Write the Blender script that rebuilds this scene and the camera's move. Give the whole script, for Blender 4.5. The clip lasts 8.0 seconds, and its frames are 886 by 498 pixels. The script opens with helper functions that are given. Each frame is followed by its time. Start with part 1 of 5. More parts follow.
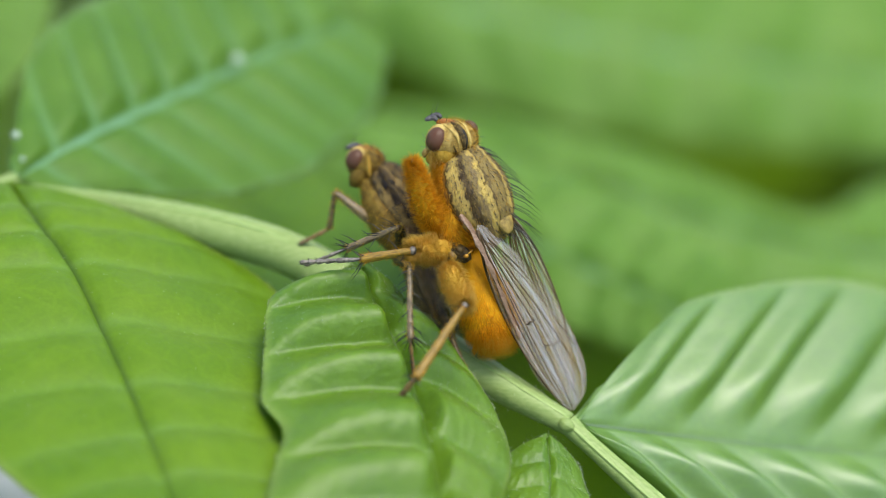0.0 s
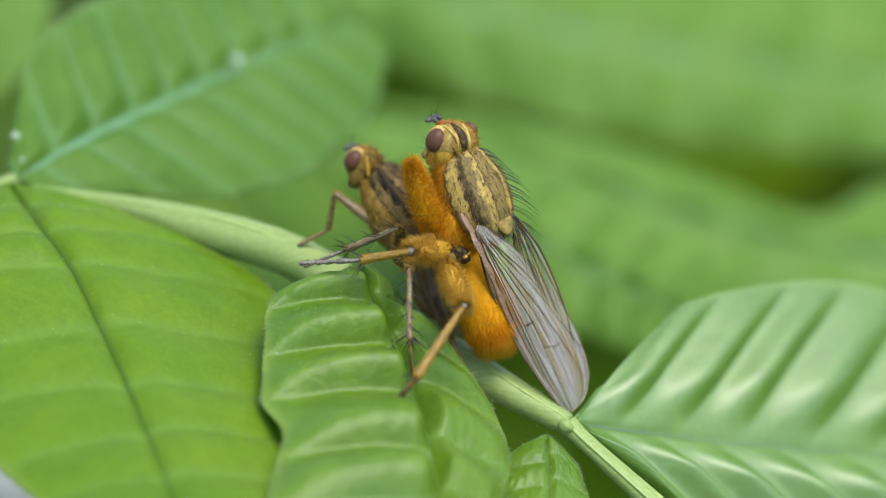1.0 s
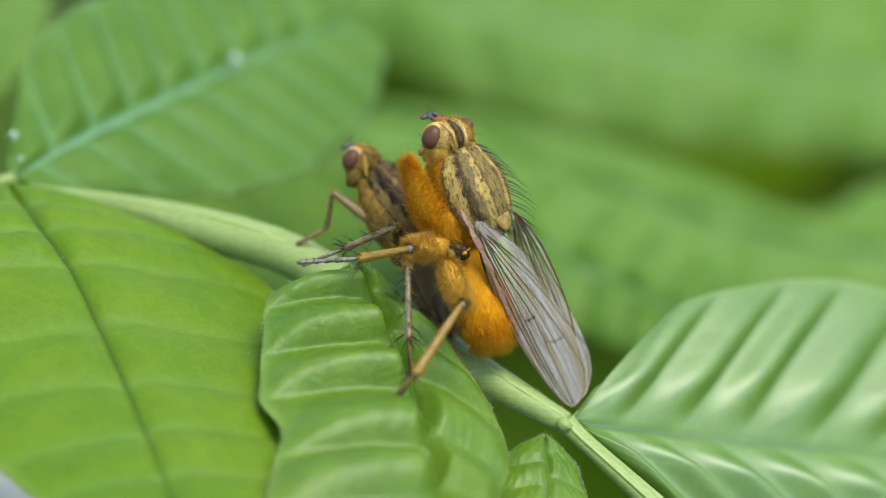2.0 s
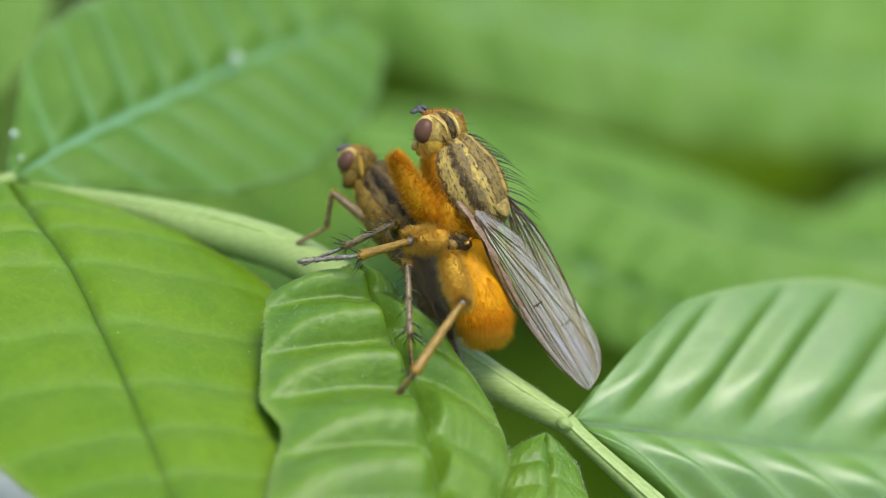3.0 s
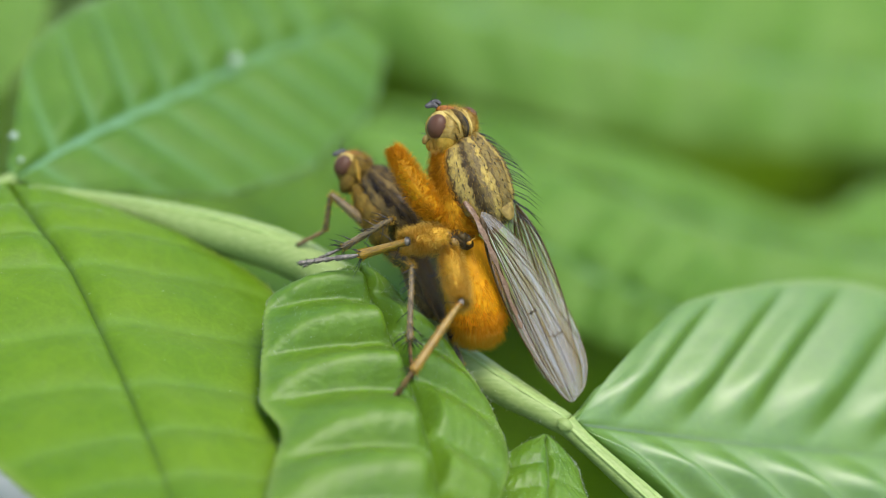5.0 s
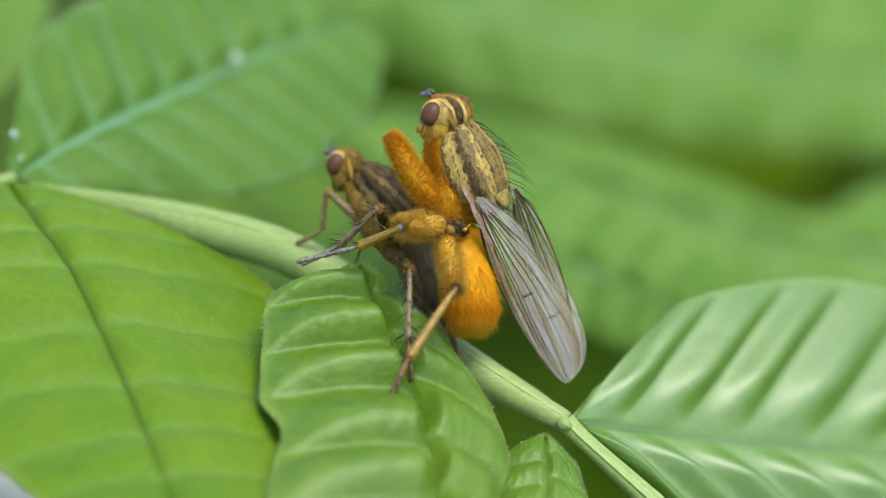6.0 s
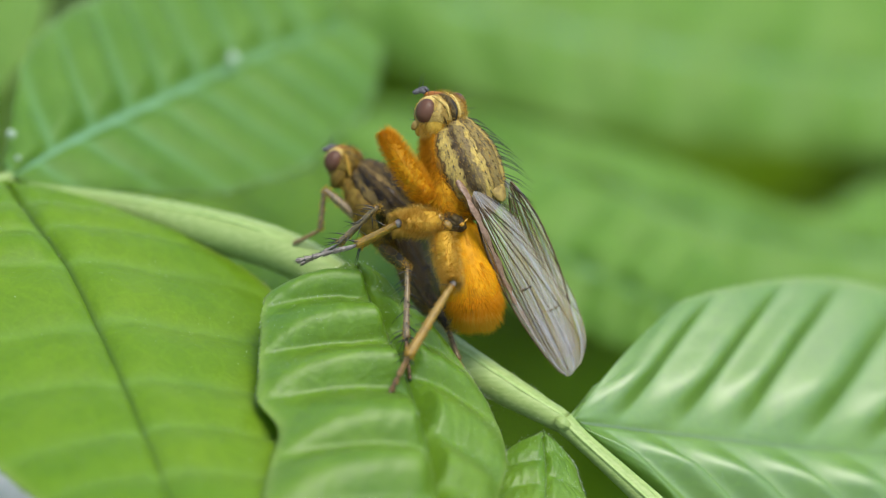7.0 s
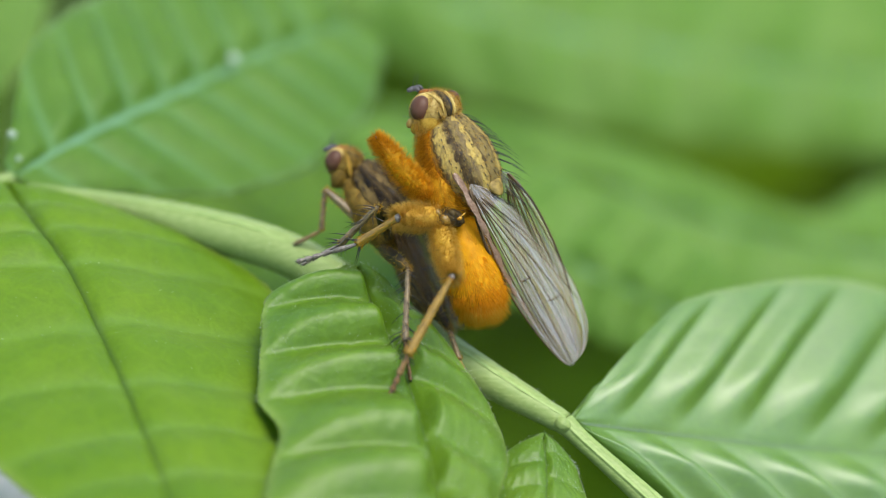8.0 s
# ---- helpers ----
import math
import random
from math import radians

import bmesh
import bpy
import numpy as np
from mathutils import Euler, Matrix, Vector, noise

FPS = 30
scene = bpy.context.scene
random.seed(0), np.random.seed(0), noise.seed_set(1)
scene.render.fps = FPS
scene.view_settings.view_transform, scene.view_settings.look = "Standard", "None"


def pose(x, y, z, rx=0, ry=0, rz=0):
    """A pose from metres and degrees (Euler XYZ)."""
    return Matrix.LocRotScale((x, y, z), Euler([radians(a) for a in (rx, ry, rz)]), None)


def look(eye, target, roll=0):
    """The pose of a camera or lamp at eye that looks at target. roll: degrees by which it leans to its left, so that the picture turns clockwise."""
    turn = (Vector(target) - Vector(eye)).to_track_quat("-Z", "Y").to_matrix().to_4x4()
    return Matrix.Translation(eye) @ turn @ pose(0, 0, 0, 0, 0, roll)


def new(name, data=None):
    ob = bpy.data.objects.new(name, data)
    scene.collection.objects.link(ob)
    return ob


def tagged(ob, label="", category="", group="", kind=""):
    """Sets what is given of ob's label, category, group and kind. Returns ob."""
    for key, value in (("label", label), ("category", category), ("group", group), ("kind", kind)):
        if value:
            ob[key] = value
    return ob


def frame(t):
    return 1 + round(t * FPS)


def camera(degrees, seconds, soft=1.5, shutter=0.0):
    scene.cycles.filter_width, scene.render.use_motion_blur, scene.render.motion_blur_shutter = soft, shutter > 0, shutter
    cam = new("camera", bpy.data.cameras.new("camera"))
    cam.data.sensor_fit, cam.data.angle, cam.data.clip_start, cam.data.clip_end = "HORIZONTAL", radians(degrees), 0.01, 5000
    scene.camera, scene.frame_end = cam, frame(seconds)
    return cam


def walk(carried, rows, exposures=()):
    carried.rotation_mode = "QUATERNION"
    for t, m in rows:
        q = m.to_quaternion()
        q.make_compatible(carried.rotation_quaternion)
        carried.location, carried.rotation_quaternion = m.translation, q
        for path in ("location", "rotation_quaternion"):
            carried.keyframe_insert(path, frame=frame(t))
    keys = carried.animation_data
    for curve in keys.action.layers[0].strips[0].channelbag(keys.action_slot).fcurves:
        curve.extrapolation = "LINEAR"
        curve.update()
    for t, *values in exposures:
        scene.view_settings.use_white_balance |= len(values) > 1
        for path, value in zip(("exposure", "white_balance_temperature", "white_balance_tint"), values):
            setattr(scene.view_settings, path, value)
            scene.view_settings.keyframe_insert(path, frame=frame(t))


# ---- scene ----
# Two mating yellow dung flies on the leaflets of a compound leaf, close up.
# View frame: millimetres, tilted to face the camera, x right, y up the slope, z towards the lens; RIG sets it in the
# world.
DIST = 134.1
# millimetres per step across the camera's view, at the flies
VIEW_STEP = 0.021
RIG = pose(0, 0, 0.45, 60, 0, 0)
MM = 0.001


def mm(x, y, z, rx=0, ry=0, rz=0):
    return pose(x * MM, y * MM, z * MM, rx, ry, rz)


cam = camera(14.0, 8.0, 1.0)
cam.data.dof.use_dof = True
cam.data.dof.focus_distance = 0.1331
cam.data.dof.aperture_fstop = 29.0
cam.data.dof.aperture_blades = 0
SWAY = (
    (0, 0.0000, 0.0000), (0.5, 0.0013, 0.0151), (1, -0.0110, 0.0151), (1.5, -0.0426, 0.0000), (1.7, -0.0426, 0.0000), (2.8, -0.0357, -0.0164), (3, -0.0357, -0.0164), (3.5, -0.0248, 0.0165), (3.7, -0.0308, 0.0105), (3.8, -0.0338, 0.0075), (4, -0.0398, 0.0014), (4.5, -0.0358, 0.0152), (4.7, -0.0358, 0.0152), (5.8, -0.0413, -0.0137), (6, -0.0413, -0.0137), (6.5, -0.0672, -0.0166), (7, -0.0824, -0.0234), (7.5, -0.0755, -0.0138), (8, -0.0686, -0.0125),
)
EYE = RIG @ mm(0, 0, DIST)
walk(cam, [(t, pose(EYE.translation.x, EYE.translation.y, EYE.translation.z, 60 + tilt, 0, turn)) for t, turn, tilt in SWAY])

# ---- daylight: bright, hazy sky ----
world = bpy.data.worlds.new("sky")
scene.world = world
world.use_nodes = True
wt = world.node_tree
sky = wt.nodes.new("ShaderNodeTexSky")
sky.sky_type = "NISHITA"
sky.sun_disc = False
sky.sun_elevation = radians(72)
sky.sun_rotation = radians(130)
sky.air_density, sky.dust_density = 1.1, 1.4
wt.links.new(sky.outputs["Color"], wt.nodes["Background"].inputs["Color"])
wt.nodes["Background"].inputs["Strength"].default_value = 0.15
sun = new("sun", bpy.data.lights.new("sun", "SUN"))
sun.data.energy = 1.8
sun.data.angle = radians(30)
sun.data.color = (1.0, 0.96, 0.88)
sun.matrix_world = look((0.35, -0.3, 1.9), (0, 0, 0.45))
scene.view_settings.exposure = 1.09


# ---- materials ----
class Mat:
    """A node material with short calls."""

    def __init__(self, name):
        self.m = bpy.data.materials.new(name)
        self.m.use_nodes = True
        self.t = self.m.node_tree
        self.b = self.t.nodes["Principled BSDF"]
        self.out = self.t.nodes["Material Output"]
        co = self.node("ShaderNodeTexCoord")
        mp = self.node("ShaderNodeMapping")
        mp.inputs["Scale"].default_value = (1000, 1000, 1000)
        self.link(co.outputs["Object"], mp.inputs["Vector"])
        self.co, self.uv = mp.outputs["Vector"], co.outputs["UV"]

    def node(self, kind):
        return self.t.nodes.new(kind)

    def link(self, a, b):
        self.t.links.new(a, b)

    def noise(self, scale, detail=3.0, rough=0.55, coord=None, stretch=None):
        n = self.node("ShaderNodeTexNoise")
        n.inputs["Scale"].default_value, n.inputs["Detail"].default_value, n.inputs["Roughness"].default_value = scale, detail, rough
        src = coord or self.co
        if stretch:
            mp = self.node("ShaderNodeMapping")
            mp.inputs["Scale"].default_value = stretch
            self.link(src, mp.inputs["Vector"])
            src = mp.outputs["Vector"]
        self.link(src, n.inputs["Vector"])
        return n.outputs["Fac"]

    def ramp(self, fac, *stops):
        n = self.node("ShaderNodeValToRGB")
        e = n.color_ramp.elements
        while len(e) < len(stops):
            e.new(0.5)
        for el, (p, c) in zip(e, stops):
            el.position, el.color = p, (*(c if isinstance(c, tuple) else (c, c, c)), 1)
        self.link(fac, n.inputs["Fac"])
        return n.outputs["Color"]

    def mix(self, fac, a, b, how="MIX"):
        n = self.node("ShaderNodeMix")
        n.data_type, n.blend_type = "RGBA", how
        for sock, v in ((n.inputs[0], fac), (n.inputs[6], a), (n.inputs[7], b)):
            if isinstance(v, (int, float)):
                sock.default_value = v
            elif isinstance(v, tuple):
                sock.default_value = (*v, 1)
            else:
                self.link(v, sock)
        return n.outputs[2]

    def math(self, op, a, b=0.0, c=0.0):
        n = self.node("ShaderNodeMath")
        n.operation = op
        for i, v in enumerate((a, b, c)):
            if isinstance(v, (int, float)):
                n.inputs[i].default_value = v
            else:
                self.link(v, n.inputs[i])
        return n.outputs[0]

    def attr(self, name):
        n = self.node("ShaderNodeAttribute")
        n.attribute_name = name
        return n.outputs["Fac"]

    def bump(self, height, dist, strength=1.0):
        n = self.node("ShaderNodeBump")
        n.inputs["Strength"].default_value, n.inputs["Distance"].default_value = strength, dist
        self.link(height, n.inputs["Height"])
        self.link(n.outputs["Normal"], self.b.inputs["Normal"])

    def set(self, **kw):
        for k, v in kw.items():
            sock = self.b.inputs[k.replace("_", " ")]
            if isinstance(v, (int, float)):
                sock.default_value = v
            elif isinstance(v, tuple):
                sock.default_value = (*v, 1) if len(v) == 3 else v
            else:
                self.link(v, sock)
        return self.m

    def through_light(self, colour, amount):
        """Light that shines through a thin sheet."""
        tr = self.node("ShaderNodeBsdfTranslucent")
        if isinstance(colour, tuple):
            tr.inputs["Color"].default_value = (*colour, 1)
        else:
            self.link(colour, tr.inputs["Color"])
        mx = self.node("ShaderNodeMixShader")
        mx.inputs[0].default_value = amount
        self.link(self.b.outputs[0], mx.inputs[1])
        self.link(tr.outputs[0], mx.inputs[2])
        self.link(mx.outputs[0], self.out.inputs["Surface"])
        return self.m


def leaf_material(name, dark, light, rough=0.45, gloss=0.4, rib_or_groove_shade=(0.022, 0.065, 0.004), rib_mix=0.75, ior=1.45, relief=0.6, vein_mix=0.2, vein_colour=(0.26, 0.42, 0.12), lit_rim_colour=(0.30, 0.40, 0.08)):
    m = Mat(name)
    big = m.noise(0.22, 2.0)
    mid = m.noise(1.1, 3.0, 0.6)
    fine = m.noise(6.0, 4.0, 0.65)
    cells = m.node("ShaderNodeTexVoronoi")
    cells.feature = "SMOOTH_F1"
    cells.inputs["Scale"].default_value = 3.4
    m.link(m.co, cells.inputs["Vector"])
    net = m.ramp(cells.outputs["Distance"], (0.1, 1.0), (0.75, 0.0))
    mesh = m.node("ShaderNodeTexVoronoi")
    mesh.feature = "DISTANCE_TO_EDGE"
    mesh.inputs["Scale"].default_value = 1.15
    wavy = m.node("ShaderNodeMix")
    wavy.data_type = "VECTOR"
    wavy.inputs[0].default_value = 0.12
    wob = m.node("ShaderNodeTexNoise")
    wob.inputs["Scale"].default_value = 1.6
    m.link(m.co, wob.inputs["Vector"])
    m.link(m.co, wavy.inputs[4])
    m.link(wob.outputs["Color"], wavy.inputs[5])
    m.link(wavy.outputs[1], mesh.inputs["Vector"])
    lines = m.ramp(mesh.outputs["Distance"], (0.0, 1.0), (0.12, 0.0))
    base = m.mix(m.ramp(big, (0.3, 0.0), (0.7, 1.0)), dark, light)
    base = m.mix(m.math("MULTIPLY", m.ramp(mid, (0.4, 0.0), (0.7, 1.0)), 0.35), base, tuple(c * 0.75 for c in dark))
    base = m.mix(m.math("MULTIPLY", m.ramp(fine, (0.4, 0.0), (0.75, 1.0)), 0.3), base, tuple(c * 1.45 for c in light))
    base = m.mix(m.math("MULTIPLY", lines, 0.10), base, tuple(c * 1.7 for c in light))
    vein = m.attr("vein")
    base = m.mix(m.math("MULTIPLY", vein, vein_mix), base, vein_colour)
    # rib line: painted groove shade on green leaflets, pale midrib on leaves behind
    rib = m.attr("rib")
    base = m.mix(m.math("MULTIPLY", rib, rib_mix), base, rib_or_groove_shade)
    # paler leaf edge, with the light it catches painted in
    rim = m.attr("rim")
    base = m.mix(m.math("MULTIPLY", rim, 0.5), base, lit_rim_colour)
    m.set(Base_Color=base, Roughness=m.math("ADD", m.math("MULTIPLY", fine, 0.2), rough - 0.1), Specular_IOR_Level=gloss, IOR=ior)
    h = m.math("ADD", m.math("MULTIPLY", net, 0.2), m.math("ADD", m.math("MULTIPLY", lines, -0.10), m.math("ADD", m.math("MULTIPLY", fine, 0.3), m.math("MULTIPLY", mid, 0.6))))
    m.bump(h, 0.00012, relief)
    return m.through_light(m.mix(0.6, base, (0.30, 0.46, 0.015)), 0.34)


LEAF = leaf_material("leaf_green", (0.096, 0.206, 0.005), (0.146, 0.258, 0.009), 0.50, 0.30, rib_or_groove_shade=(0.016, 0.050, 0.003), rib_mix=0.95)
# glossy leaflets; its darker green also paints the shade of the gap leaf
LEAF_GLOSSY_AND_SHADE = leaf_material("leaf_glossy_and_shade", (0.076, 0.178, 0.003), (0.138, 0.250, 0.009), 0.46, 0.50, ior=1.55, vein_mix=0.06)
LEAF_BACK = leaf_material("leaf_behind", (0.094, 0.214, 0.015), (0.138, 0.264, 0.030), 0.55, 0.45, (0.30, 0.52, 0.34), 0.8)
# the brighter rim paints the lit lower edge of the soft leaf
LEAF_SOFT = leaf_material("leaf_soft", (0.072, 0.176, 0.010), (0.112, 0.225, 0.022), 0.55, 0.45, (0.24, 0.46, 0.30), 0.8, vein_mix=0.5, vein_colour=(0.17, 0.36, 0.16), lit_rim_colour=(0.36, 0.52, 0.24))
LEAF_SHEEN = leaf_material("leaf_sheen", (0.095, 0.222, 0.006), (0.142, 0.275, 0.015), 0.50, 0.9, ior=1.8, relief=0.2)
# undergrowth: shade from the leaves above is put into this darker green
LEAF_SHADED = leaf_material("leaf_shaded", (0.030, 0.075, 0.002), (0.062, 0.120, 0.004), 0.75, 0.0)


def simple(name, a, b, scale, rough, spec=0.4, bump=0.0, stretch=None, sss=0.0):
    m = Mat(name)
    n = m.noise(scale, 4.0, 0.6, stretch=stretch)
    col = m.mix(m.ramp(n, (0.32, 0.0), (0.68, 1.0)), a, b)
    m.set(Base_Color=col, Roughness=rough, Specular_IOR_Level=spec)
    if sss:
        m.set(Subsurface_Weight=sss, Subsurface_Scale=0.0003)
    if bump:
        m.bump(n, bump, 0.6)
    return m.m


STALK = simple("leaf_stalk", (0.18, 0.26, 0.060), (0.26, 0.335, 0.105), 1.4, 0.5, 0.35, 0.00003, (1, 6, 6))
STALK_RIM = simple("stalk_ridge", (0.20, 0.30, 0.07), (0.28, 0.37, 0.11), 2.0, 0.5, 0.4, 0.00004)
SOIL = simple("soil_litter", (0.022, 0.034, 0.008), (0.055, 0.075, 0.018), 0.03, 0.9, 0.2, 0.004)


def fur(name, a, b):
    """Hair that lets some light through, each strand of its own shade."""
    m = Mat(name)
    geo = m.node("ShaderNodeNewGeometry")
    shade = m.math("ADD", m.math("MULTIPLY", geo.outputs["Random Per Island"], 0.8), m.math("MULTIPLY", m.noise(3.0, 3.0), 0.3))
    col = m.mix(m.ramp(shade, (0.1, 0.0), (0.95, 1.0)), a, b)
    m.set(Base_Color=col, Roughness=0.4, Specular_IOR_Level=0.25)
    return m.through_light(col, 0.68)


HAIR_PALE = simple("leaf_hair", (0.62, 0.68, 0.48), (0.72, 0.76, 0.60), 8, 0.4)
FUR = fur("golden_hair", (0.52, 0.235, 0.003), (0.94, 0.56, 0.030))
FUR_SOFT = fur("amber_hair", (0.78, 0.38, 0.004), (0.97, 0.60, 0.03))
FUR_TIP = fur("orange_hair", (0.90, 0.46, 0.006), (0.98, 0.76, 0.12))
FUR_PALE = fur("pale_yellow_hair", (0.50, 0.29, 0.022), (0.86, 0.63, 0.15))
BLACK = simple("black_bristle", (0.008, 0.007, 0.006), (0.02, 0.017, 0.014), 6, 0.32, 0.5)
ABDOMEN = simple("orange_abdomen", (0.42, 0.18, 0.001), (0.60, 0.28, 0.003), 2.2, 0.55, 0.12, 0.00003)
PLEURA = simple("orange_skin", (0.32, 0.15, 0.002), (0.50, 0.25, 0.005), 2.6, 0.6, 0.12, 0.00004)
LEG_GOLD = simple("golden_leg", (0.12, 0.070, 0.008), (0.36, 0.215, 0.028), 6.0, 0.4, 0.5, 0.00002, (0.6, 3, 3))
LEG_GREY = simple("grey_foot", (0.07, 0.055, 0.04), (0.27, 0.23, 0.18), 6.0, 0.45, 0.5, 0.00003)
LEG_RUST = simple("rusty_foot", (0.15, 0.075, 0.026), (0.32, 0.18, 0.065), 5.0, 0.4, 0.5, 0.00002)
LEG_BROWN = simple("brown_leg", (0.055, 0.036, 0.014), (0.25, 0.185, 0.085), 7.0, 0.42, 0.5, 0.00002, (0.6, 3, 3))
DARK_SKIN = simple("dark_brown_skin", (0.02, 0.014, 0.006), (0.10, 0.066, 0.018), 3.0, 0.55, 0.15, 0.00004)
SCUTEL = simple("pale_scutellum", (0.14, 0.092, 0.018), (0.36, 0.25, 0.055), 4.0, 0.5, 0.4, 0.00002)
FLECK = simple("dull_fleck", (0.26, 0.34, 0.22), (0.36, 0.44, 0.32), 3.0, 0.6)
FACE = simple("yellow_face", (0.20, 0.125, 0.022), (0.44, 0.32, 0.09), 3.5, 0.55, 0.2, 0.00003)
FACE_DULL = simple("dull_yellow_face", (0.06, 0.036, 0.006), (0.20, 0.130, 0.022), 4.5, 0.6, 0.1, 0.00003)
CHEEK = simple("olive_yellow_cheek", (0.26, 0.155, 0.010), (0.42, 0.27, 0.04), 4.0, 0.6, 0.15, 0.00003)
FRONS = simple("rust_frons", (0.16, 0.042, 0.004), (0.34, 0.13, 0.012), 3.0, 0.55, 0.3)
ANT = simple("grey_antenna", (0.03, 0.03, 0.03), (0.13, 0.125, 0.12), 6.0, 0.7, 0.1)
THIGH = simple("golden_thigh", (0.38, 0.21, 0.012), (0.58, 0.36, 0.05), 3.0, 0.5, 0.3, 0.00003)
BROWN_SKIN = simple("brown_skin", (0.09, 0.055, 0.016), (0.22, 0.145, 0.05), 3.0, 0.5, 0.3, 0.00004)
HALTERE = simple("orange_haltere", (0.40, 0.19, 0.01), (0.54, 0.29, 0.03), 3.0, 0.4)


def eye_material():
    m = Mat("brown_compound_eye")
    v = m.node("ShaderNodeTexVoronoi")
    v.inputs["Scale"].default_value = 28.0
    m.link(m.co, v.inputs["Vector"])
    big = m.noise(1.3, 1.0)
    col = m.mix(big, (0.055, 0.024, 0.012), (0.120, 0.056, 0.030))
    m.set(Base_Color=col, Roughness=0.4, Specular_IOR_Level=0.2)
    m.bump(v.outputs["Distance"], 0.00001, 0.5)
    return m.m


EYE_BROWN = eye_material()
EYE_RING = simple("pale_eye_ring", (0.34, 0.23, 0.05), (0.52, 0.39, 0.12), 5.0, 0.55, 0.15)
PALE_GREY = simple("pale_grey_leaf", (0.34, 0.35, 0.30), (0.52, 0.53, 0.47), 0.8, 0.8, 0.2, 0.0001)


def thorax_material(name, pale, grey, dark, side):
    """Bands along the back: grey middle, dark and pale stripes; the flanks are plain."""
    m = Mat(name)
    sep = m.node("ShaderNodeSeparateXYZ")
    m.link(m.uv, sep.inputs[0])
    wob = m.noise(2.4, 3.0, 0.6)
    fine = m.noise(9.0, 3.0, 0.6)
    v = m.math("ABSOLUTE", m.math("SUBTRACT", m.math("FRACT", m.math("ADD", sep.outputs[1], 0.5)), 0.5))
    patch = m.noise(4.5, 2.0, 0.5, stretch=(1.0, 0.6, 1.0))
    v = m.math("ADD", v, m.math("MULTIPLY", m.math("SUBTRACT", wob, 0.5), 0.07))
    v = m.math("ADD", v, m.math("MULTIPLY", m.math("SUBTRACT", patch, 0.5), 0.06))
    tan = tuple(0.36 * p + 0.35 * g for p, g in zip(pale, grey))
    band = m.ramp(v, (0.0, tan), (0.022, tan), (0.034, dark), (0.046, pale), (0.066, pale), (0.085, grey), (0.105, tan), (0.122, dark),
                  (0.148, dark), (0.166, pale), (0.208, pale), (0.226, dark), (0.246, side), (1.0, side))
    band = m.mix(m.ramp(patch, (0.42, 0.0), (0.66, 0.5)), band, grey)
    band = m.mix(m.ramp(wob, (0.50, 0.0), (0.70, 0.3)), band, tan)
    dots = m.node("ShaderNodeTexVoronoi")
    dots.inputs["Scale"].default_value = 3.6
    m.link(m.co, dots.inputs["Vector"])
    band = m.mix(m.ramp(dots.outputs["Distance"], (0.08, 0.8), (0.16, 0.0)), band, tuple(c * 0.4 for c in dark))
    band = m.mix(m.ramp(fine, (0.55, 0.0), (0.75, 0.4)), band, tuple(c * 0.6 for c in dark))
    m.set(Base_Color=band, Roughness=0.6, Specular_IOR_Level=0.12)
    m.bump(fine, 0.00004, 0.6)
    return m.m


THORAX = thorax_material("striped_thorax", (0.42, 0.305, 0.075), (0.130, 0.094, 0.044), (0.036, 0.022, 0.007), (0.34, 0.155, 0.005))
THORAX_DULL = thorax_material("dull_striped_thorax", (0.21, 0.14, 0.045), (0.060, 0.038, 0.014), (0.008, 0.005, 0.002), (0.10, 0.062, 0.010))


def wing_material(name, tint, painted_sheen, clear, gloss):
    m = Mat(name)
    n = m.noise(1.2, 3.0, 0.6, coord=m.uv, stretch=(1.5, 9.0, 1.0))
    # lighter streaks: the sky's reflection is painted into the base colour
    col = m.mix(m.ramp(n, (0.36, 0.0), (0.64, 1.0)), tint, painted_sheen)
    m.set(Base_Color=col, Roughness=0.24, Specular_IOR_Level=gloss, IOR=1.6)
    m.bump(n, 0.00005, 0.5)
    clr = m.node("ShaderNodeBsdfTransparent")
    clr.inputs["Color"].default_value = (0.86, 0.80, 0.66, 1)
    mx = m.node("ShaderNodeMixShader")
    mx.inputs[0].default_value = clear
    m.link(m.b.outputs[0], mx.inputs[1])
    m.link(clr.outputs[0], mx.inputs[2])
    m.link(mx.outputs[0], m.out.inputs["Surface"])
    return m.m


WING = wing_material("wing_membrane", (0.30, 0.195, 0.055), (0.55, 0.55, 0.565), 0.57, 1.0)
WING_DULL = wing_material("smoky_wing_membrane", (0.20, 0.12, 0.045), (0.36, 0.26, 0.15), 0.58, 0.15)
WING_VEIN = simple("wing_vein", (0.040, 0.024, 0.008), (0.11, 0.065, 0.022), 3.0, 0.4)
WING_BASE = simple("pinkish_wing_base", (0.12, 0.060, 0.026), (0.26, 0.165, 0.10), 4.0, 0.38, 0.6, 0.00008, (0.5, 3, 3))


# ---- making of meshes ----
# leaves and flies are placed by these steps to fit the camera's view
def at(a, b, w=0.0):
    """Metres in the tilted frame from steps across and down the camera's view, and millimetres towards the lens."""
    s = VIEW_STEP * (DIST - w) / DIST
    return Vector(((a - 784) * s * MM, (441 - b) * s * MM, w * MM))


def spline(pts, u):
    """Smooth curve through the points, u from 0 to 1."""
    n = len(pts) - 1
    x = min(max(u, 0.0), 1.0) * n
    i = min(int(x), n - 1)
    f = x - i
    p1, p2 = np.array(pts[i], float), np.array(pts[i + 1], float)
    p0 = np.array(pts[i - 1], float) if i else 2 * p1 - p2
    p3 = np.array(pts[i + 2], float) if i + 2 <= n else 2 * p2 - p1
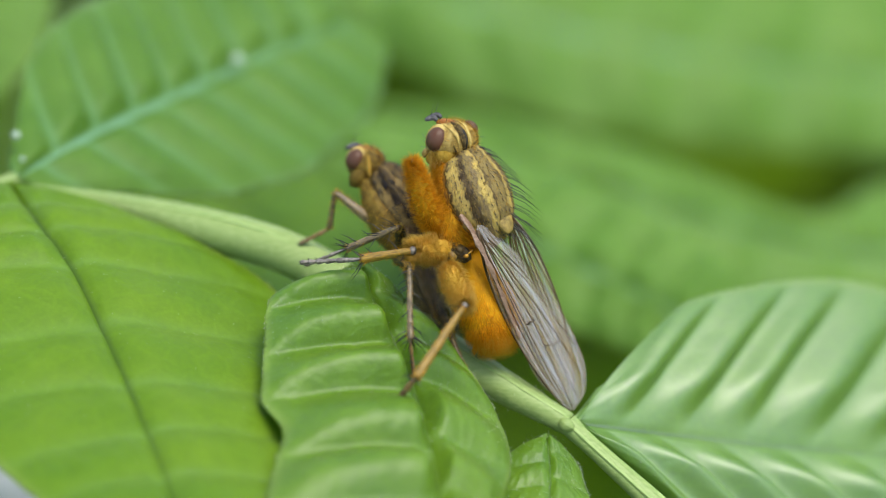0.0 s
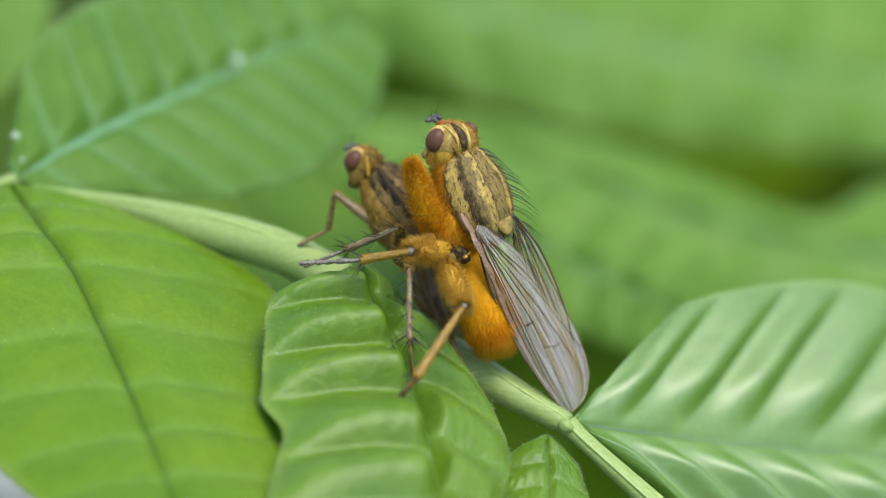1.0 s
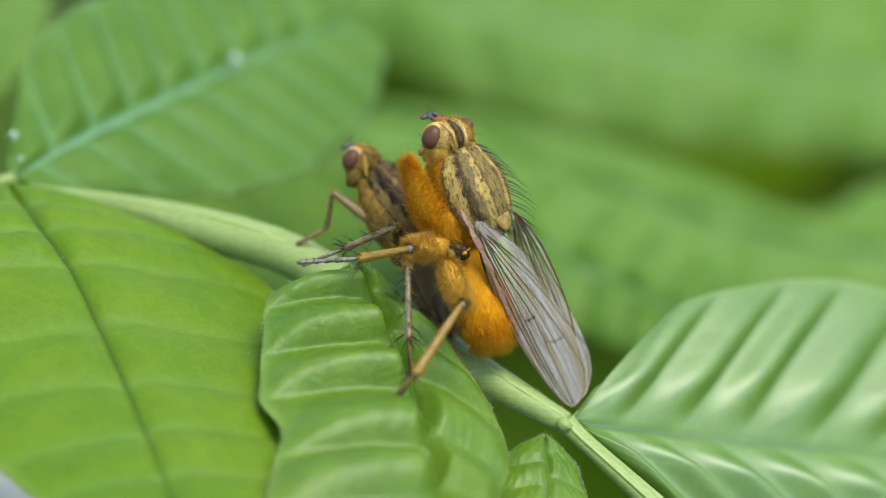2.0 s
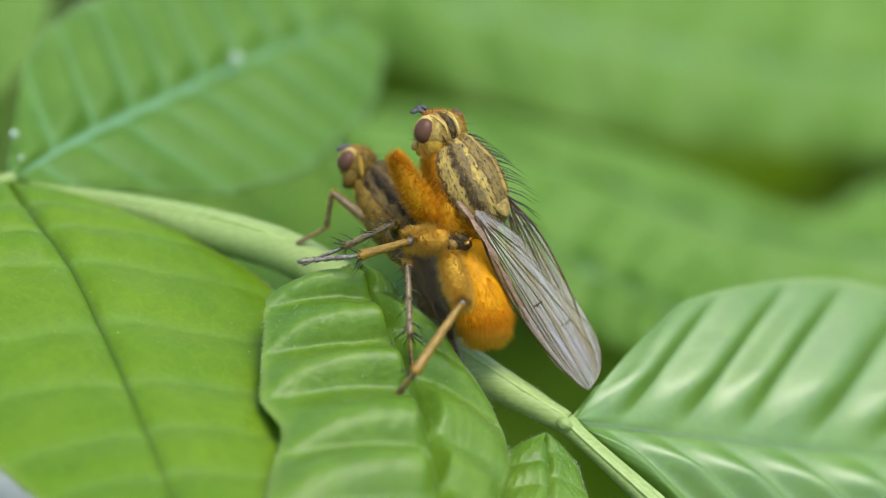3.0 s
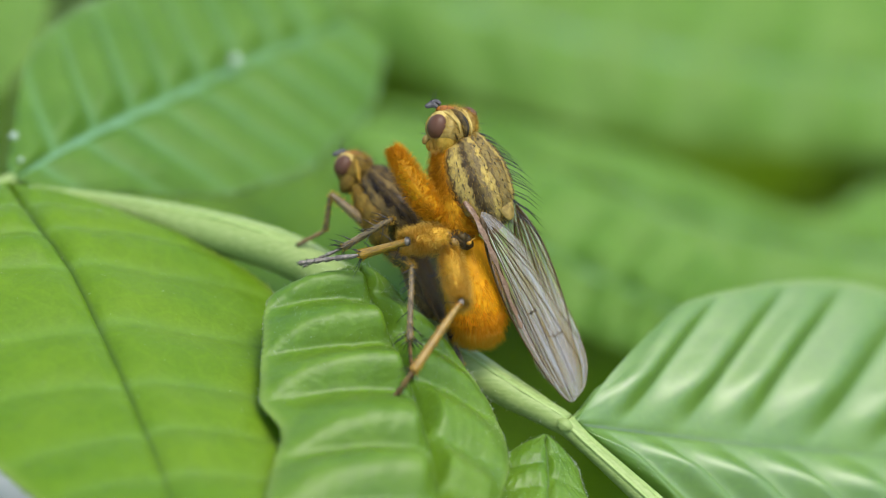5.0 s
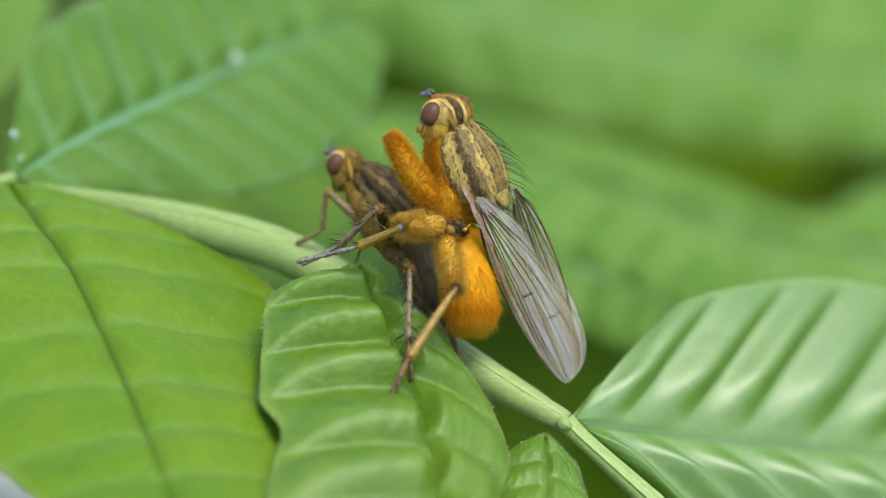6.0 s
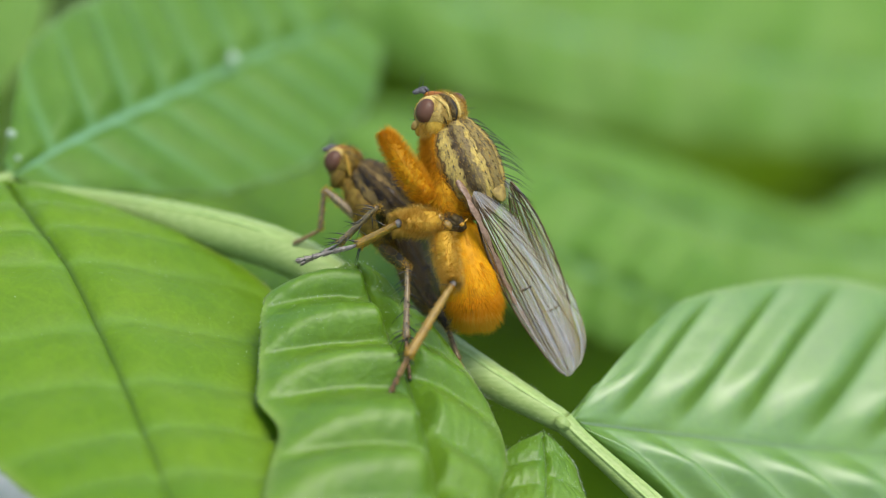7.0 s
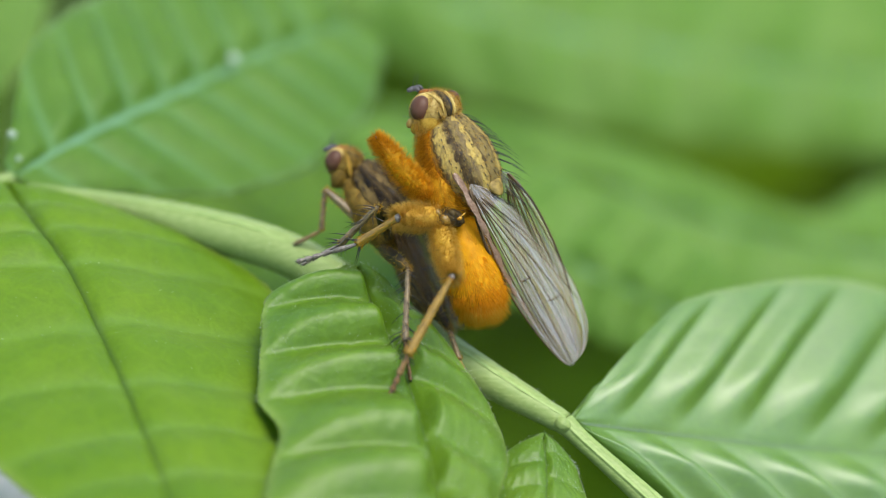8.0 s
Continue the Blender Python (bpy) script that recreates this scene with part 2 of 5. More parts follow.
    return 0.5 * (2 * p1 + (p2 - p0) * f + (2 * p0 - 5 * p1 + 4 * p2 - p3) * f * f + (3 * p1 - p0 - 3 * p2 + p3) * f ** 3)


def mesh_of(name, verts, faces, material, smooth=True, uv=None, attrs=None):
    me = bpy.data.meshes.new(name)
    me.from_pydata([tuple(v) for v in verts], [], faces)
    me.materials.append(material)
    if smooth:
        me.polygons.foreach_set("use_smooth", [True] * len(me.polygons))
    if uv is not None:
        layer = me.uv_layers.new(name="plan")
        idx = np.empty(len(me.loops), dtype=np.int32)
        me.loops.foreach_get("vertex_index", idx)
        layer.data.foreach_set("uv", np.asarray(uv, dtype=np.float32)[idx].ravel())
    for key, vals in (attrs or {}).items():
        a = me.attributes.new(key, "FLOAT", "POINT")
        a.data.foreach_set("value", np.asarray(vals, dtype=np.float32))
    me.update()
    return me


def part(name, me, parent, label="", kind=""):
    ob = new(name, me)
    ob.parent = parent
    return tagged(ob, label, kind=kind)


class Tube:
    """A body of round sections along a curve. radii: (across, along up) or one number; v = 0 lies on the side of up."""

    def __init__(self, pts, radii, up=(0, 0, 1)):
        self.pts = [np.array(p, float) for p in pts]
        self.radii = [np.array(r if isinstance(r, tuple) else (r, r), float) for r in radii]
        self.up = np.array(up, float)

    def section(self, u):
        c = spline(self.pts, u)
        t = spline(self.pts, min(u + 0.01, 1)) - spline(self.pts, max(u - 0.01, 0))
        t /= np.linalg.norm(t)
        n = self.up - t * (self.up @ t)
        n /= np.linalg.norm(n)
        return c, t, n, np.cross(t, n), np.maximum(spline(self.radii, u), 1e-7)

    def place(self, u, v, cut=None):
        c, t, n, s, r = cut or self.section(u)
        a = 2 * math.pi * v
        ca, sa = math.cos(a), math.sin(a)
        out = n * (ca / r[1]) + s * (sa / r[0])
        return c + n * (ca * r[1]) + s * (sa * r[0]), out / math.sqrt(out @ out), t

    def mesh(self, name, material, nu=24, nv=20, wrinkle=0.0, seed=0.0, even=False):
        verts, uv, faces = [], [], []
        for i in range(nu + 1):
            u = i / nu if even else 0.5 - 0.5 * math.cos(math.pi * i / nu)
            cut = self.section(u)
            for j in range(nv + 1):
                p, n, t = self.place(u, j % nv / nv, cut)
                if wrinkle:
                    p = p + n * wrinkle * noise.noise(Vector(p * 2500 + seed))
                verts.append(p)
                uv.append((u, j / nv))
        w = nv + 1
        for i in range(nu):
            for j in range(nv):
                faces.append((i * w + j, i * w + j + 1, (i + 1) * w + j + 1, (i + 1) * w + j))
        c0, c1 = len(verts), len(verts) + 1
        verts += [spline(self.pts, 0), spline(self.pts, 1)]
        uv += [(0, 0), (1, 0)]
        for j in range(nv):
            faces.append((c0, j + 1, j))
            faces.append((c1, nu * w + j, nu * w + j + 1))
        return mesh_of(name, verts, faces, material, True, uv)


def hair_mesh(name, roots, material, radius=0.006):
    """Many bent, tapering hairs. roots: (place, way, length in mm, bend vector)."""
    verts, faces = [], []
    for p, d, ln, bend in roots:
        d = d / np.linalg.norm(d)
        x = np.cross(d, (0.31, 0.52, 0.79))
        x /= np.linalg.norm(x)
        y = np.cross(d, x)
        ln *= MM
        r = radius * MM
        k = len(verts)
        mid = p + d * ln * 0.5 + bend * ln * 0.12
        tip = p + d * ln + bend * ln * 0.5
        for c, rr in ((p - d * ln * 0.05, r), (mid, r * 0.7)):
            for q in range(3):
                a = q * 2.0944
                verts.append(c + (x * math.cos(a) + y * math.sin(a)) * rr)
        verts.append(tip)
        for q in range(3):
            n = (q + 1) % 3
            faces.append((k + q, k + n, k + 3 + n, k + 3 + q))
            faces.append((k + 3 + q, k + 3 + n, k + 6))
    return mesh_of(name, verts, faces, material)


def coat(tube, count, length, lean=0.6, urange=(0.03, 0.97), vrange=(0.0, 1.0), spread=0.25, rng=None, droop=None):
    """Roots of hairs over a tube: they lean along it."""
    out = []
    for _ in range(count):
        u, v = rng.uniform(*urange), rng.uniform(*vrange)
        p, n, t = tube.place(u, v % 1.0)
        d = n + t * lean + np.array([rng.gauss(0, spread) for _ in range(3)])
        bend = t * 0.5 + (droop if droop is not None else 0.0)
        out.append((p, d, length * rng.uniform(0.6, 1.25), bend))
    return out


# ---- leaves ----
def leaf_blade(name, mid, left, right, power, material, veins=8, quilt=0.35, groove=0.3, camber=0.0, curl=0.0, teeth=26, tooth=0.015,
               nu=150, nv=36, offset=0.4, rise=0.7, seed=0.0, bow=0.0, left_power=None, shape=None, left_shape=None, base_rise=0.0, left_bow=None, lean=0.0, ripple=1.0, inner=6.0):
    """A blade along the curve mid (view steps and millimetres). left, right: half widths as (across, down, towards the
    lens) in mm, which also carry the slant of the side veins. power: exponents of the outline at base and tip; shape,
    left_shape: free half-width profiles along
    the midrib in its place. quilt: swelling between the veins, in mm; a negative lean pushes the crest of each swelling
    towards the tip."""
    def outline(s, p, q):
        return max(s, 1e-6) ** p * max(1 - s, 1e-6) ** q / ((p / (p + q)) ** p * (q / (p + q)) ** q)

    pts = [np.array(at(*m)) for m in mid]
    verts, faces, uv, vein, rim, rib = [], [], [], [], [], []
    sides = {-1: np.array((left[0], -left[1], left[2])) * MM, 1: np.array((right[0], -right[1], right[2])) * MM}
    cols = 2 * nv + 1
    for i in range(nu + 1):
        s = i / nu
        c = spline(pts, s)
        t = spline(pts, min(s + 0.01, 1)) - spline(pts, max(s - 0.01, 0))
        t /= np.linalg.norm(t)
        right_prof, left_prof = outline(s, *power), outline(s, *(left_power or power))
        if shape:
            start = min(1.0, s / base_rise) ** 0.35 if base_rise else 1.0
            right_prof, left_prof = max(0.001, float(spline(shape, s))) * start, max(0.001, float(spline(left_shape or shape, s))) * start
        nrm = np.cross(t, sides[1] - sides[-1])
        nrm /= np.linalg.norm(nrm)
        if nrm[2] < 0:
            nrm = -nrm
        for j in range(cols):
            k = (j - nv) / nv
            side = 1 if k >= 0 else -1
            a = abs(k)
            prof = right_prof if side > 0 else left_prof
            ph = s * veins + (offset if side > 0 else 0.0) + 0.22 * noise.noise(Vector((s * veins * 0.7, side * 5.0, seed))) * min(1, a * 3)
            saw = (s * teeth) % 1.0
            edge = prof * (1 - tooth * saw * (a > 0.97)) * (1 + 0.03 * noise.noise(Vector((s * 5, side * 3 + seed, 0.3))))
            arch = left_bow if side < 0 and left_bow is not None else bow
            pos = c + sides[side] * edge * a + t * arch * MM * edge * a * a
            f = ph % 1.0
            f = f + lean * f * (1 - f) * 2
            bulge = (math.sin(math.pi * f) ** 2 + 0.03) ** (rise / 2)
            win = min(1.0, a * inner) ** 2 * (3 - 2 * min(1.0, a * inner)) * (1 - a ** 4)
            low = noise.noise(Vector((s * 4 + seed, k * 2.2, seed * 0.7)))
            h = quilt * bulge * win * (0.35 + 0.65 * prof) - groove * math.exp(-(a / 0.026) ** 2) * (1 - s) ** 0.4
            h += camber * a * a * prof + curl * max(0.0, a - 0.8) ** 2 * 25 * prof + ripple * quilt * (0.30 * low * min(prof, 1.0) + 0.12 * noise.noise(Vector((s * 22, k * 11, seed))))
            verts.append(pos + nrm * h * MM)
            uv.append((s, k))
            dv = min(ph % 1.0, 1 - ph % 1.0)
            vein.append(math.exp(-(dv / 0.09) ** 2) * (1 - a * 0.6))
            rib.append(math.exp(-(a / 0.011) ** 2) * (1 - 0.6 * s))
            rim.append(max(0.0, (a - 0.93) / 0.07))
    for i in range(nu):
        for j in range(cols - 1):
            faces.append((i * cols + j, i * cols + j + 1, (i + 1) * cols + j + 1, (i + 1) * cols + j))
    me = mesh_of(name, verts, faces, material, True, uv, {"vein": vein, "rim": rim, "rib": rib})
    if me.polygons[(nu // 2) * (cols - 1) + nv].normal.z < 0:
        me.flip_normals()
    return me


def thicken(ob, mm_thick):
    mod = ob.modifiers.new("thickness", "SOLIDIFY")
    mod.thickness, mod.offset = mm_thick * MM, -1.0
    return ob


def blade_hairs(name, me, count, length, rng, edge=0, low=0.0, size=0.006):
    """Short pale hairs and dots on a blade's upper face."""
    n = len(me.vertices)
    co, no = np.empty(n * 3), np.empty(n * 3)
    me.vertices.foreach_get("co", co)
    me.vertices.foreach_get("normal", no)
    co, no = co.reshape(-1, 3), no.reshape(-1, 3)
    rimv = np.empty(n)
    me.attributes["rim"].data.foreach_get("value", rimv)
    veinv = np.empty(n)
    me.attributes["vein"].data.foreach_get("value", veinv)
    roots = []
    inner = [i for i in range(n) if rimv[i] == 0 and (veinv[i] > 0.25 or rng.random() < 0.35)]
    outer = [i for i in range(n) if rimv[i] > 0.9]
    for pool, cnt, ln in ((inner, count, length), (outer, edge, length * 2.6)):
        for _ in range(cnt if pool else 0):
            i = pool[rng.randrange(len(pool))]
            d = no[i] + np.array([rng.gauss(0, 0.35) for _ in range(3)])
            p = co[i] + np.array([rng.gauss(0, 0.07) * MM, rng.gauss(0, 0.07) * MM, 0]) * (pool is inner)
            roots.append((p, d, ln * rng.uniform(0.6, 1.4), np.array([0.2, -0.2, 0.1])))
    return hair_mesh(name, roots, HAIR_PALE, size)


def stalk_to_ground(pts):
    """Continues a stalk from its last place down to the ground, in the tilted frame."""
    down = np.array(RIG.to_3x3().inverted() @ Vector((0, 0, -1)))
    back = np.array(RIG.to_3x3().inverted() @ Vector((0, 1, 0)))
    last, way = np.array(pts[-1], float), np.array(pts[-1], float) - np.array(pts[-2], float)
    way /= np.linalg.norm(way)
    out, p = [*pts], last
    for i, step in enumerate((0.004, 0.006, 0.009, 0.014, 0.022, 0.034, 0.052)):
        f = min(1.0, (i + 1) / 5)
        d = way * (1 - f) + (down + 0.12 * back) * f
        p = p + d / np.linalg.norm(d) * step
        out.append(p)
    z = (RIG @ Vector(p)).z
    return [*out, p + down * z * 0.35, p + down * z * 0.7, p + down * (z + 0.004)]


# ---- ground ----
def make_ground():
    """One sheet to the horizon, uneven near the plant."""
    n, verts, faces = 60, [], []
    for i in range(n + 1):
        for j in range(n + 1):
            x, y = (2 * i / n - 1), (2 * j / n - 1)
            x, y = math.copysign(abs(x) ** 4 * 400 + abs(x) * 0.8, x), math.copysign(abs(y) ** 4 * 400 + abs(y) * 0.8, y)
            verts.append((x, y, 0.012 * noise.noise(Vector((x * 6, y * 6, 0))) if abs(x) + abs(y) < 3 else 0.0))
    for i in range(n):
        for j in range(n):
            a = i * (n + 1) + j
            faces.append((a, a + n + 1, a + n + 2, a + 1))
    tagged(new("ground", mesh_of("ground", verts, faces, SOIL)), "dark brown soil with mossy green litter", "ground", kind="structure")


def make_undergrowth():
    """Low leaves that fill the depth below and behind the plant; the shade of leaves above is put into their dark
    green.
    """
    rng = random.Random(4)
    verts, faces = [], []
    vein, rim = [], []
    for _ in range(6500):
        c = Vector((rng.gauss(0, 0.75), rng.gauss(0.45, 0.6), rng.uniform(0.02, 0.33)))
        if c.y < 0.06:
            c.z *= 0.75
        m = Matrix.Translation(c) @ pose(0, 0, 0, rng.uniform(-35, 35), rng.uniform(-35, 35), rng.uniform(0, 360))
        ln, wd, k = rng.uniform(0.03, 0.06), rng.uniform(0.011, 0.02), len(verts)
        for i in range(9):
            s = i / 8
            hw = wd * 2.0 * (s ** 0.6) * ((1 - s) ** 0.7) + 0.0002
            for j in range(-3, 4):
                a = j / 3
                h = 0.25 * hw * abs(a) + 0.0015 * math.sin(s * 22) * (1 - abs(a)) - 0.25 * ln * s * s
                verts.append(m @ Vector(((s - 0.4) * ln + abs(a) * hw * 0.4, a * hw, h)))
                vein.append(0.8 if j == 0 else 0.1)
                rim.append(0.0)
        for i in range(8):
            for j in range(6):
                q = k + i * 7 + j
                faces.append((q, q + 7, q + 8, q + 1))
        k, top = len(verts), m @ Vector((-0.4 * ln, 0, 0))
        low = Vector((top.x + rng.gauss(0, 0.02), top.y + rng.gauss(0, 0.02), -0.01))
        for c3 in (top, low):
            for a3 in (0.0, 2.1, 4.2):
                verts.append(c3 + Vector((math.cos(a3), math.sin(a3), 0)) * 0.0007)
                vein.append(0.6)
                rim.append(0.0)
        faces += [(k, k + 1, k + 4, k + 3), (k + 1, k + 2, k + 5, k + 4), (k + 2, k, k + 3, k + 5)]
    ob = new("undergrowth", mesh_of("undergrowth", verts, faces, LEAF_SHADED, attrs={"vein": vein, "rim": rim, "rib": rim}))
    tagged(ob, "dense low leaves below the plant, coloured dark green for shade", "undergrowth", kind="stuff")


# ---- the compound leaf that carries the flies ----
def make_compound_leaf():
    rng = random.Random(11)
    root = new("compound_leaf")
    root.matrix_world = RIG
    tagged(root, "fresh green compound leaf with toothed, deeply veined leaflets", "leaf")

    stalk = Tube([at(14, 329, -8.4), at(200, 361, -7.2), at(360, 404, -5.8), at(520, 453, -4.4), at(690, 556, -3.0), at(850, 660, -1.9), at(1005, 750, -0.9)],
                 [0.14 * MM, 0.44 * MM, 0.80 * MM, 0.84 * MM, 0.78 * MM, 0.70 * MM, 0.42 * MM], (0.35, 0.75, 0.6))
    st = part("stalk", stalk.mesh("stalk", STALK, 60, 20, 0.00003, even=True), root, "pale green ridged leaf stalk")
    for v, r in ((0.06, 0.09), (0.80, 0.08)):
        pts = [stalk.place(u, v)[0] - stalk.place(u, v)[1] * 0.06 * MM for u in (0.0, 0.15, 0.3, 0.45, 0.6, 0.75, 0.9, 1.0)]
        part("ridge", Tube(pts, [r * 0.5 * MM, *[r * MM] * 6, r * 0.7 * MM]).mesh("ridge", STALK_RIM, 50, 8, even=True), st)
    part("stalk_hairs", hair_mesh("stalk_hairs", coat(stalk, 260, 0.16, 0.3, rng=rng), HAIR_PALE, 0.005), st, kind="stuff")

    low = [at(1004, 750, -0.9), at(1040, 785, -0.7), at(1090, 830, -0.5), at(1155, 890, -0.2), at(1230, 965, 0.2)]
    pts = stalk_to_ground([*map(np.array, low)])
    lower = Tube(pts, [0.40 * MM, 0.33 * MM, 0.36 * MM, 0.42 * MM, *[(0.5 + 0.1 * i) * MM for i in range(11)]], (0.3, 0.6, 0.7))
    lo = part("lower_stalk", lower.mesh("lower_stalk", STALK, 140, 16, even=True), root, "pale green stalk with a dark groove")
    for v in (0.10, 0.90):
        q = [lower.place(u, v)[0] - lower.place(u, v)[1] * 0.06 * MM for u in (0.0, 0.06, 0.12, 0.18, 0.24, 0.30, 0.36)]
        part("ridge", Tube(q, [0.09 * MM, *[0.10 * MM] * 5, 0.1 * MM]).mesh("ridge", STALK_RIM, 40, 8, even=True), lo)
    node = Tube([at(990, 742, -0.9), at(1002, 752, -0.5), at(1016, 760, -0.8)], [0.12 * MM, 0.27 * MM, 0.14 * MM])
    part("joint", node.mesh("joint", STALK, 12, 14, 0.00005), root, "swollen pale joint of the stalk")

    blades = (
        ("wide matt leaflet with a sunken midrib", LEAF,
         dict(mid=[(22, 326, -6.0), (70, 386, -2.6), (134, 472, -0.2), (213, 640, 4.0), (268, 770, 7.6), (312, 890, 11.2), (345, 1010, 14.6)],
              left=(-7.0, 0.6, 1.2), right=(8.0, 0.9, -4.4), power=(0.52, 0.5), left_power=(0.42, 0.78), veins=9.0, quilt=0.44, groove=0.40, bow=1.3, offset=0.15, seed=1.3, teeth=40, nu=200, nv=44), (1100, 90)),
        ("bent bright green leaflet under the flies", LEAF_GLOSSY_AND_SHADE,
         dict(mid=[(640, 472, -1.4), (672, 540, 0.0), (704, 612, 1.3), (740, 700, 3.1), (768, 800, 6.0), (784, 890, 8.6), (796, 1020, 12.2)],
              left=(-2.1, -0.25, 0.35), right=(1.9, 0.8, -0.75), power=(0.4, 0.4), shape=(0.1, 0.84, 1.25, 1.45, 1.62, 1.68, 1.68, 1.58, 1.34, 1.16, 1.02, 0.9, 0.5),
              left_shape=(0.2, 1.66, 2.08, 2.30, 2.45, 2.62, 2.74, 2.52, 2.68, 2.82, 2.92, 2.80, 1.9), ripple=0.6, veins=5.9, quilt=0.60, groove=0.20, camber=-0.1, curl=0.03,
              bow=0.30, left_bow=0.42, rise=0.85, lean=-0.3, offset=0.35, seed=4.1, teeth=44, tooth=0.012, nu=230, nv=56), (2600, 130)),
        ("shiny ribbed leaflet that mirrors the sky", LEAF_SHEEN,
         dict(mid=[(1016, 748, -0.8), (1110, 760, -2.0), (1225, 774, -3.6), (1350, 788, -5.2), (1480, 799, -7.0), (1610, 808, -9.0), (1740, 813, -11.0)],
              left=(3.35, -4.4, -4.0), right=(2.5, 2.4, -0.4), power=(0.4, 0.4), shape=(1.3, 1.7, 2.0, 2.1, 1.9, 1.4, 0.1), left_shape=(0.95, 1.20, 1.38, 1.42, 1.28, 0.95, 0.1),
              base_rise=0.06, veins=6.6, inner=2.6, ripple=0.2, quilt=0.56, groove=0.12, offset=0.35, bow=0.1, left_bow=0.25, seed=7.7, teeth=44, nu=240, nv=48, rise=1.1, lean=-0.25), (200, 60)),
        ("small rounded hairy leaflet", LEAF_GLOSSY_AND_SHADE,
         dict(mid=[(968, 772, -0.2), (974, 830, 0.8), (972, 890, 2.0), (966, 970, 3.6), (958, 1060, 5.4)],
              left=(-2.1, -0.1, 0.2), right=(2.1, 0.5, -0.5), power=(0.4, 0.4), shape=(0.55, 0.66, 1.02, 1.28, 0.4), left_shape=(0.78, 0.92, 1.04, 1.08, 0.3), base_rise=0.14,
              veins=5.0, quilt=0.22, groove=0.06, camber=-0.45, bow=0.3, seed=9.2, teeth=34, nu=140, nv=40), (1100, 150)),
    )
    for text, material, spec, (inner, edge) in blades:
        me = leaf_blade("leaflet", material=material, **spec)
        leaflet = thicken(part("leaflet", me, root, text), 0.14)
        part("leaf_hairs", blade_hairs("leaf_hairs", me, inner, 0.034, rng, edge, size=0.0085), leaflet, kind="stuff")


# ---- the leaves behind ----
def make_back_leaf(text, spec, material=LEAF_BACK, foot=None, flecks=()):
    root = new("leaf")
    root.matrix_world = RIG
    tagged(root, text, "leaf", group="leaves behind the flies")
    me = leaf_blade("blade", material=material, nu=90, nv=20, **spec)
    thicken(part("blade", me, root), 0.14)
    start = [np.array(at(*p)) for p in (spec["mid"][1], spec["mid"][0])]
    tip = start[1] + (start[1] - start[0]) * 0.25
    pts = stalk_to_ground([start[1], tip])
    part("stalk", Tube(pts, [(0.3 + 0.08 * i) * MM for i in range(len(pts))]).mesh("stalk", STALK, 60, 10, even=True), root)
    for a, b, w, r in flecks:
        c = np.array(at(a, b, w))
        blob = Tube([c - (r * MM, 0, 0), c, c + (r * MM, 0, 0)], [0.2 * r * MM, r * MM, 0.2 * r * MM])
        part("fleck", blob.mesh("fleck", FLECK, 10, 10, 0.00003), root, "pale dried fleck")


make_ground()
make_undergrowth()
make_compound_leaf()
make_back_leaf("broad soft green leaf with a pale midrib",
               dict(mid=[(25, 318, -8.0), (190, 226, -12.5), (330, 162, -17), (470, 98, -22), (620, 40, -27)],
                    left=(-1.2, -2.1, -1.6), right=(2.6, 1.9, 0.0), power=(0.4, 0.5), shape=(0.3, 1.0, 1.62, 1.78, 1.87, 1.76, 1.55, 1.15, 0.6),
                    left_shape=(0.3, 1.85, 2.2, 2.25, 2.25, 2.2, 2.1, 1.7, 1.0), veins=9.0, quilt=0.42, groove=0.15, bow=0.5, seed=12.0, teeth=22, tooth=0.05), LEAF_SOFT,
               flecks=((28, 240, -8.5, 0.20), (40, 282, -8.5, 0.12), (420, 106, -19, 0.28), (640, 205, -25, 0.3)))
make_back_leaf("pale green leaf out of focus",
               dict(mid=[(-230, 180, -30), (-130, 100, -32), (-40, 10, -34), (40, -90, -37)],
                    left=(-3.0, -2.5, -1.0), right=(3.4, 2.0, 0.5), power=(0.45, 0.5), veins=8.0, quilt=0.5, seed=14.0))
make_back_leaf("broad green leaf behind the wings, out of focus",
               dict(mid=[(560, 250, -36), (800, 370, -34), (1040, 480, -31), (1200, 560, -29), (1290, 620, -28)],
                    left=(3.0, -3.0, -3.0), right=(-1.0, 2.5, 1.0), power=(0.4, 0.5), veins=9.0, quilt=0.9, seed=15.0))
make_back_leaf("long green leaf far behind, softly blurred",
               dict(mid=[(1760, 480, -53), (1600, 460, -52), (1300, 400, -50), (1000, 310, -50), (640, 190, -52)],
                    left=(-0.6, -2.7, -2.4), right=(-1.5, 4.6, 2.0), power=(0.4, 0.5), shape=(0.1, 0.8, 1.0, 1.0, 0.9, 0.8, 0.7, 0.5, 0.1),
                    left_shape=(0.3, 1.3, 1.5, 0.6, 0.8, 1.0, 0.9, 0.6, 0.1), veins=8.0, quilt=0.8, seed=16.0))
make_back_leaf("large pale green leaf overhead, strongly blurred",
               dict(mid=[(560, -70, -66), (900, 40, -64), (1250, 110, -66), (1600, 150, -70), (1900, 160, -74)],
                    left=(3.0, -9.0, -8.0), right=(0.5, 3.0, 1.2), power=(0.4, 0.5), shape=(1.0, 1.65, 1.75, 1.7, 1.6, 1.5, 1.5, 1.2, 0.2), left_shape=(0.5, 0.9, 1.0, 1.0, 1.0, 1.0, 0.9, 0.7, 0.2),
                    veins=8.0, quilt=0.9, seed=17.0))
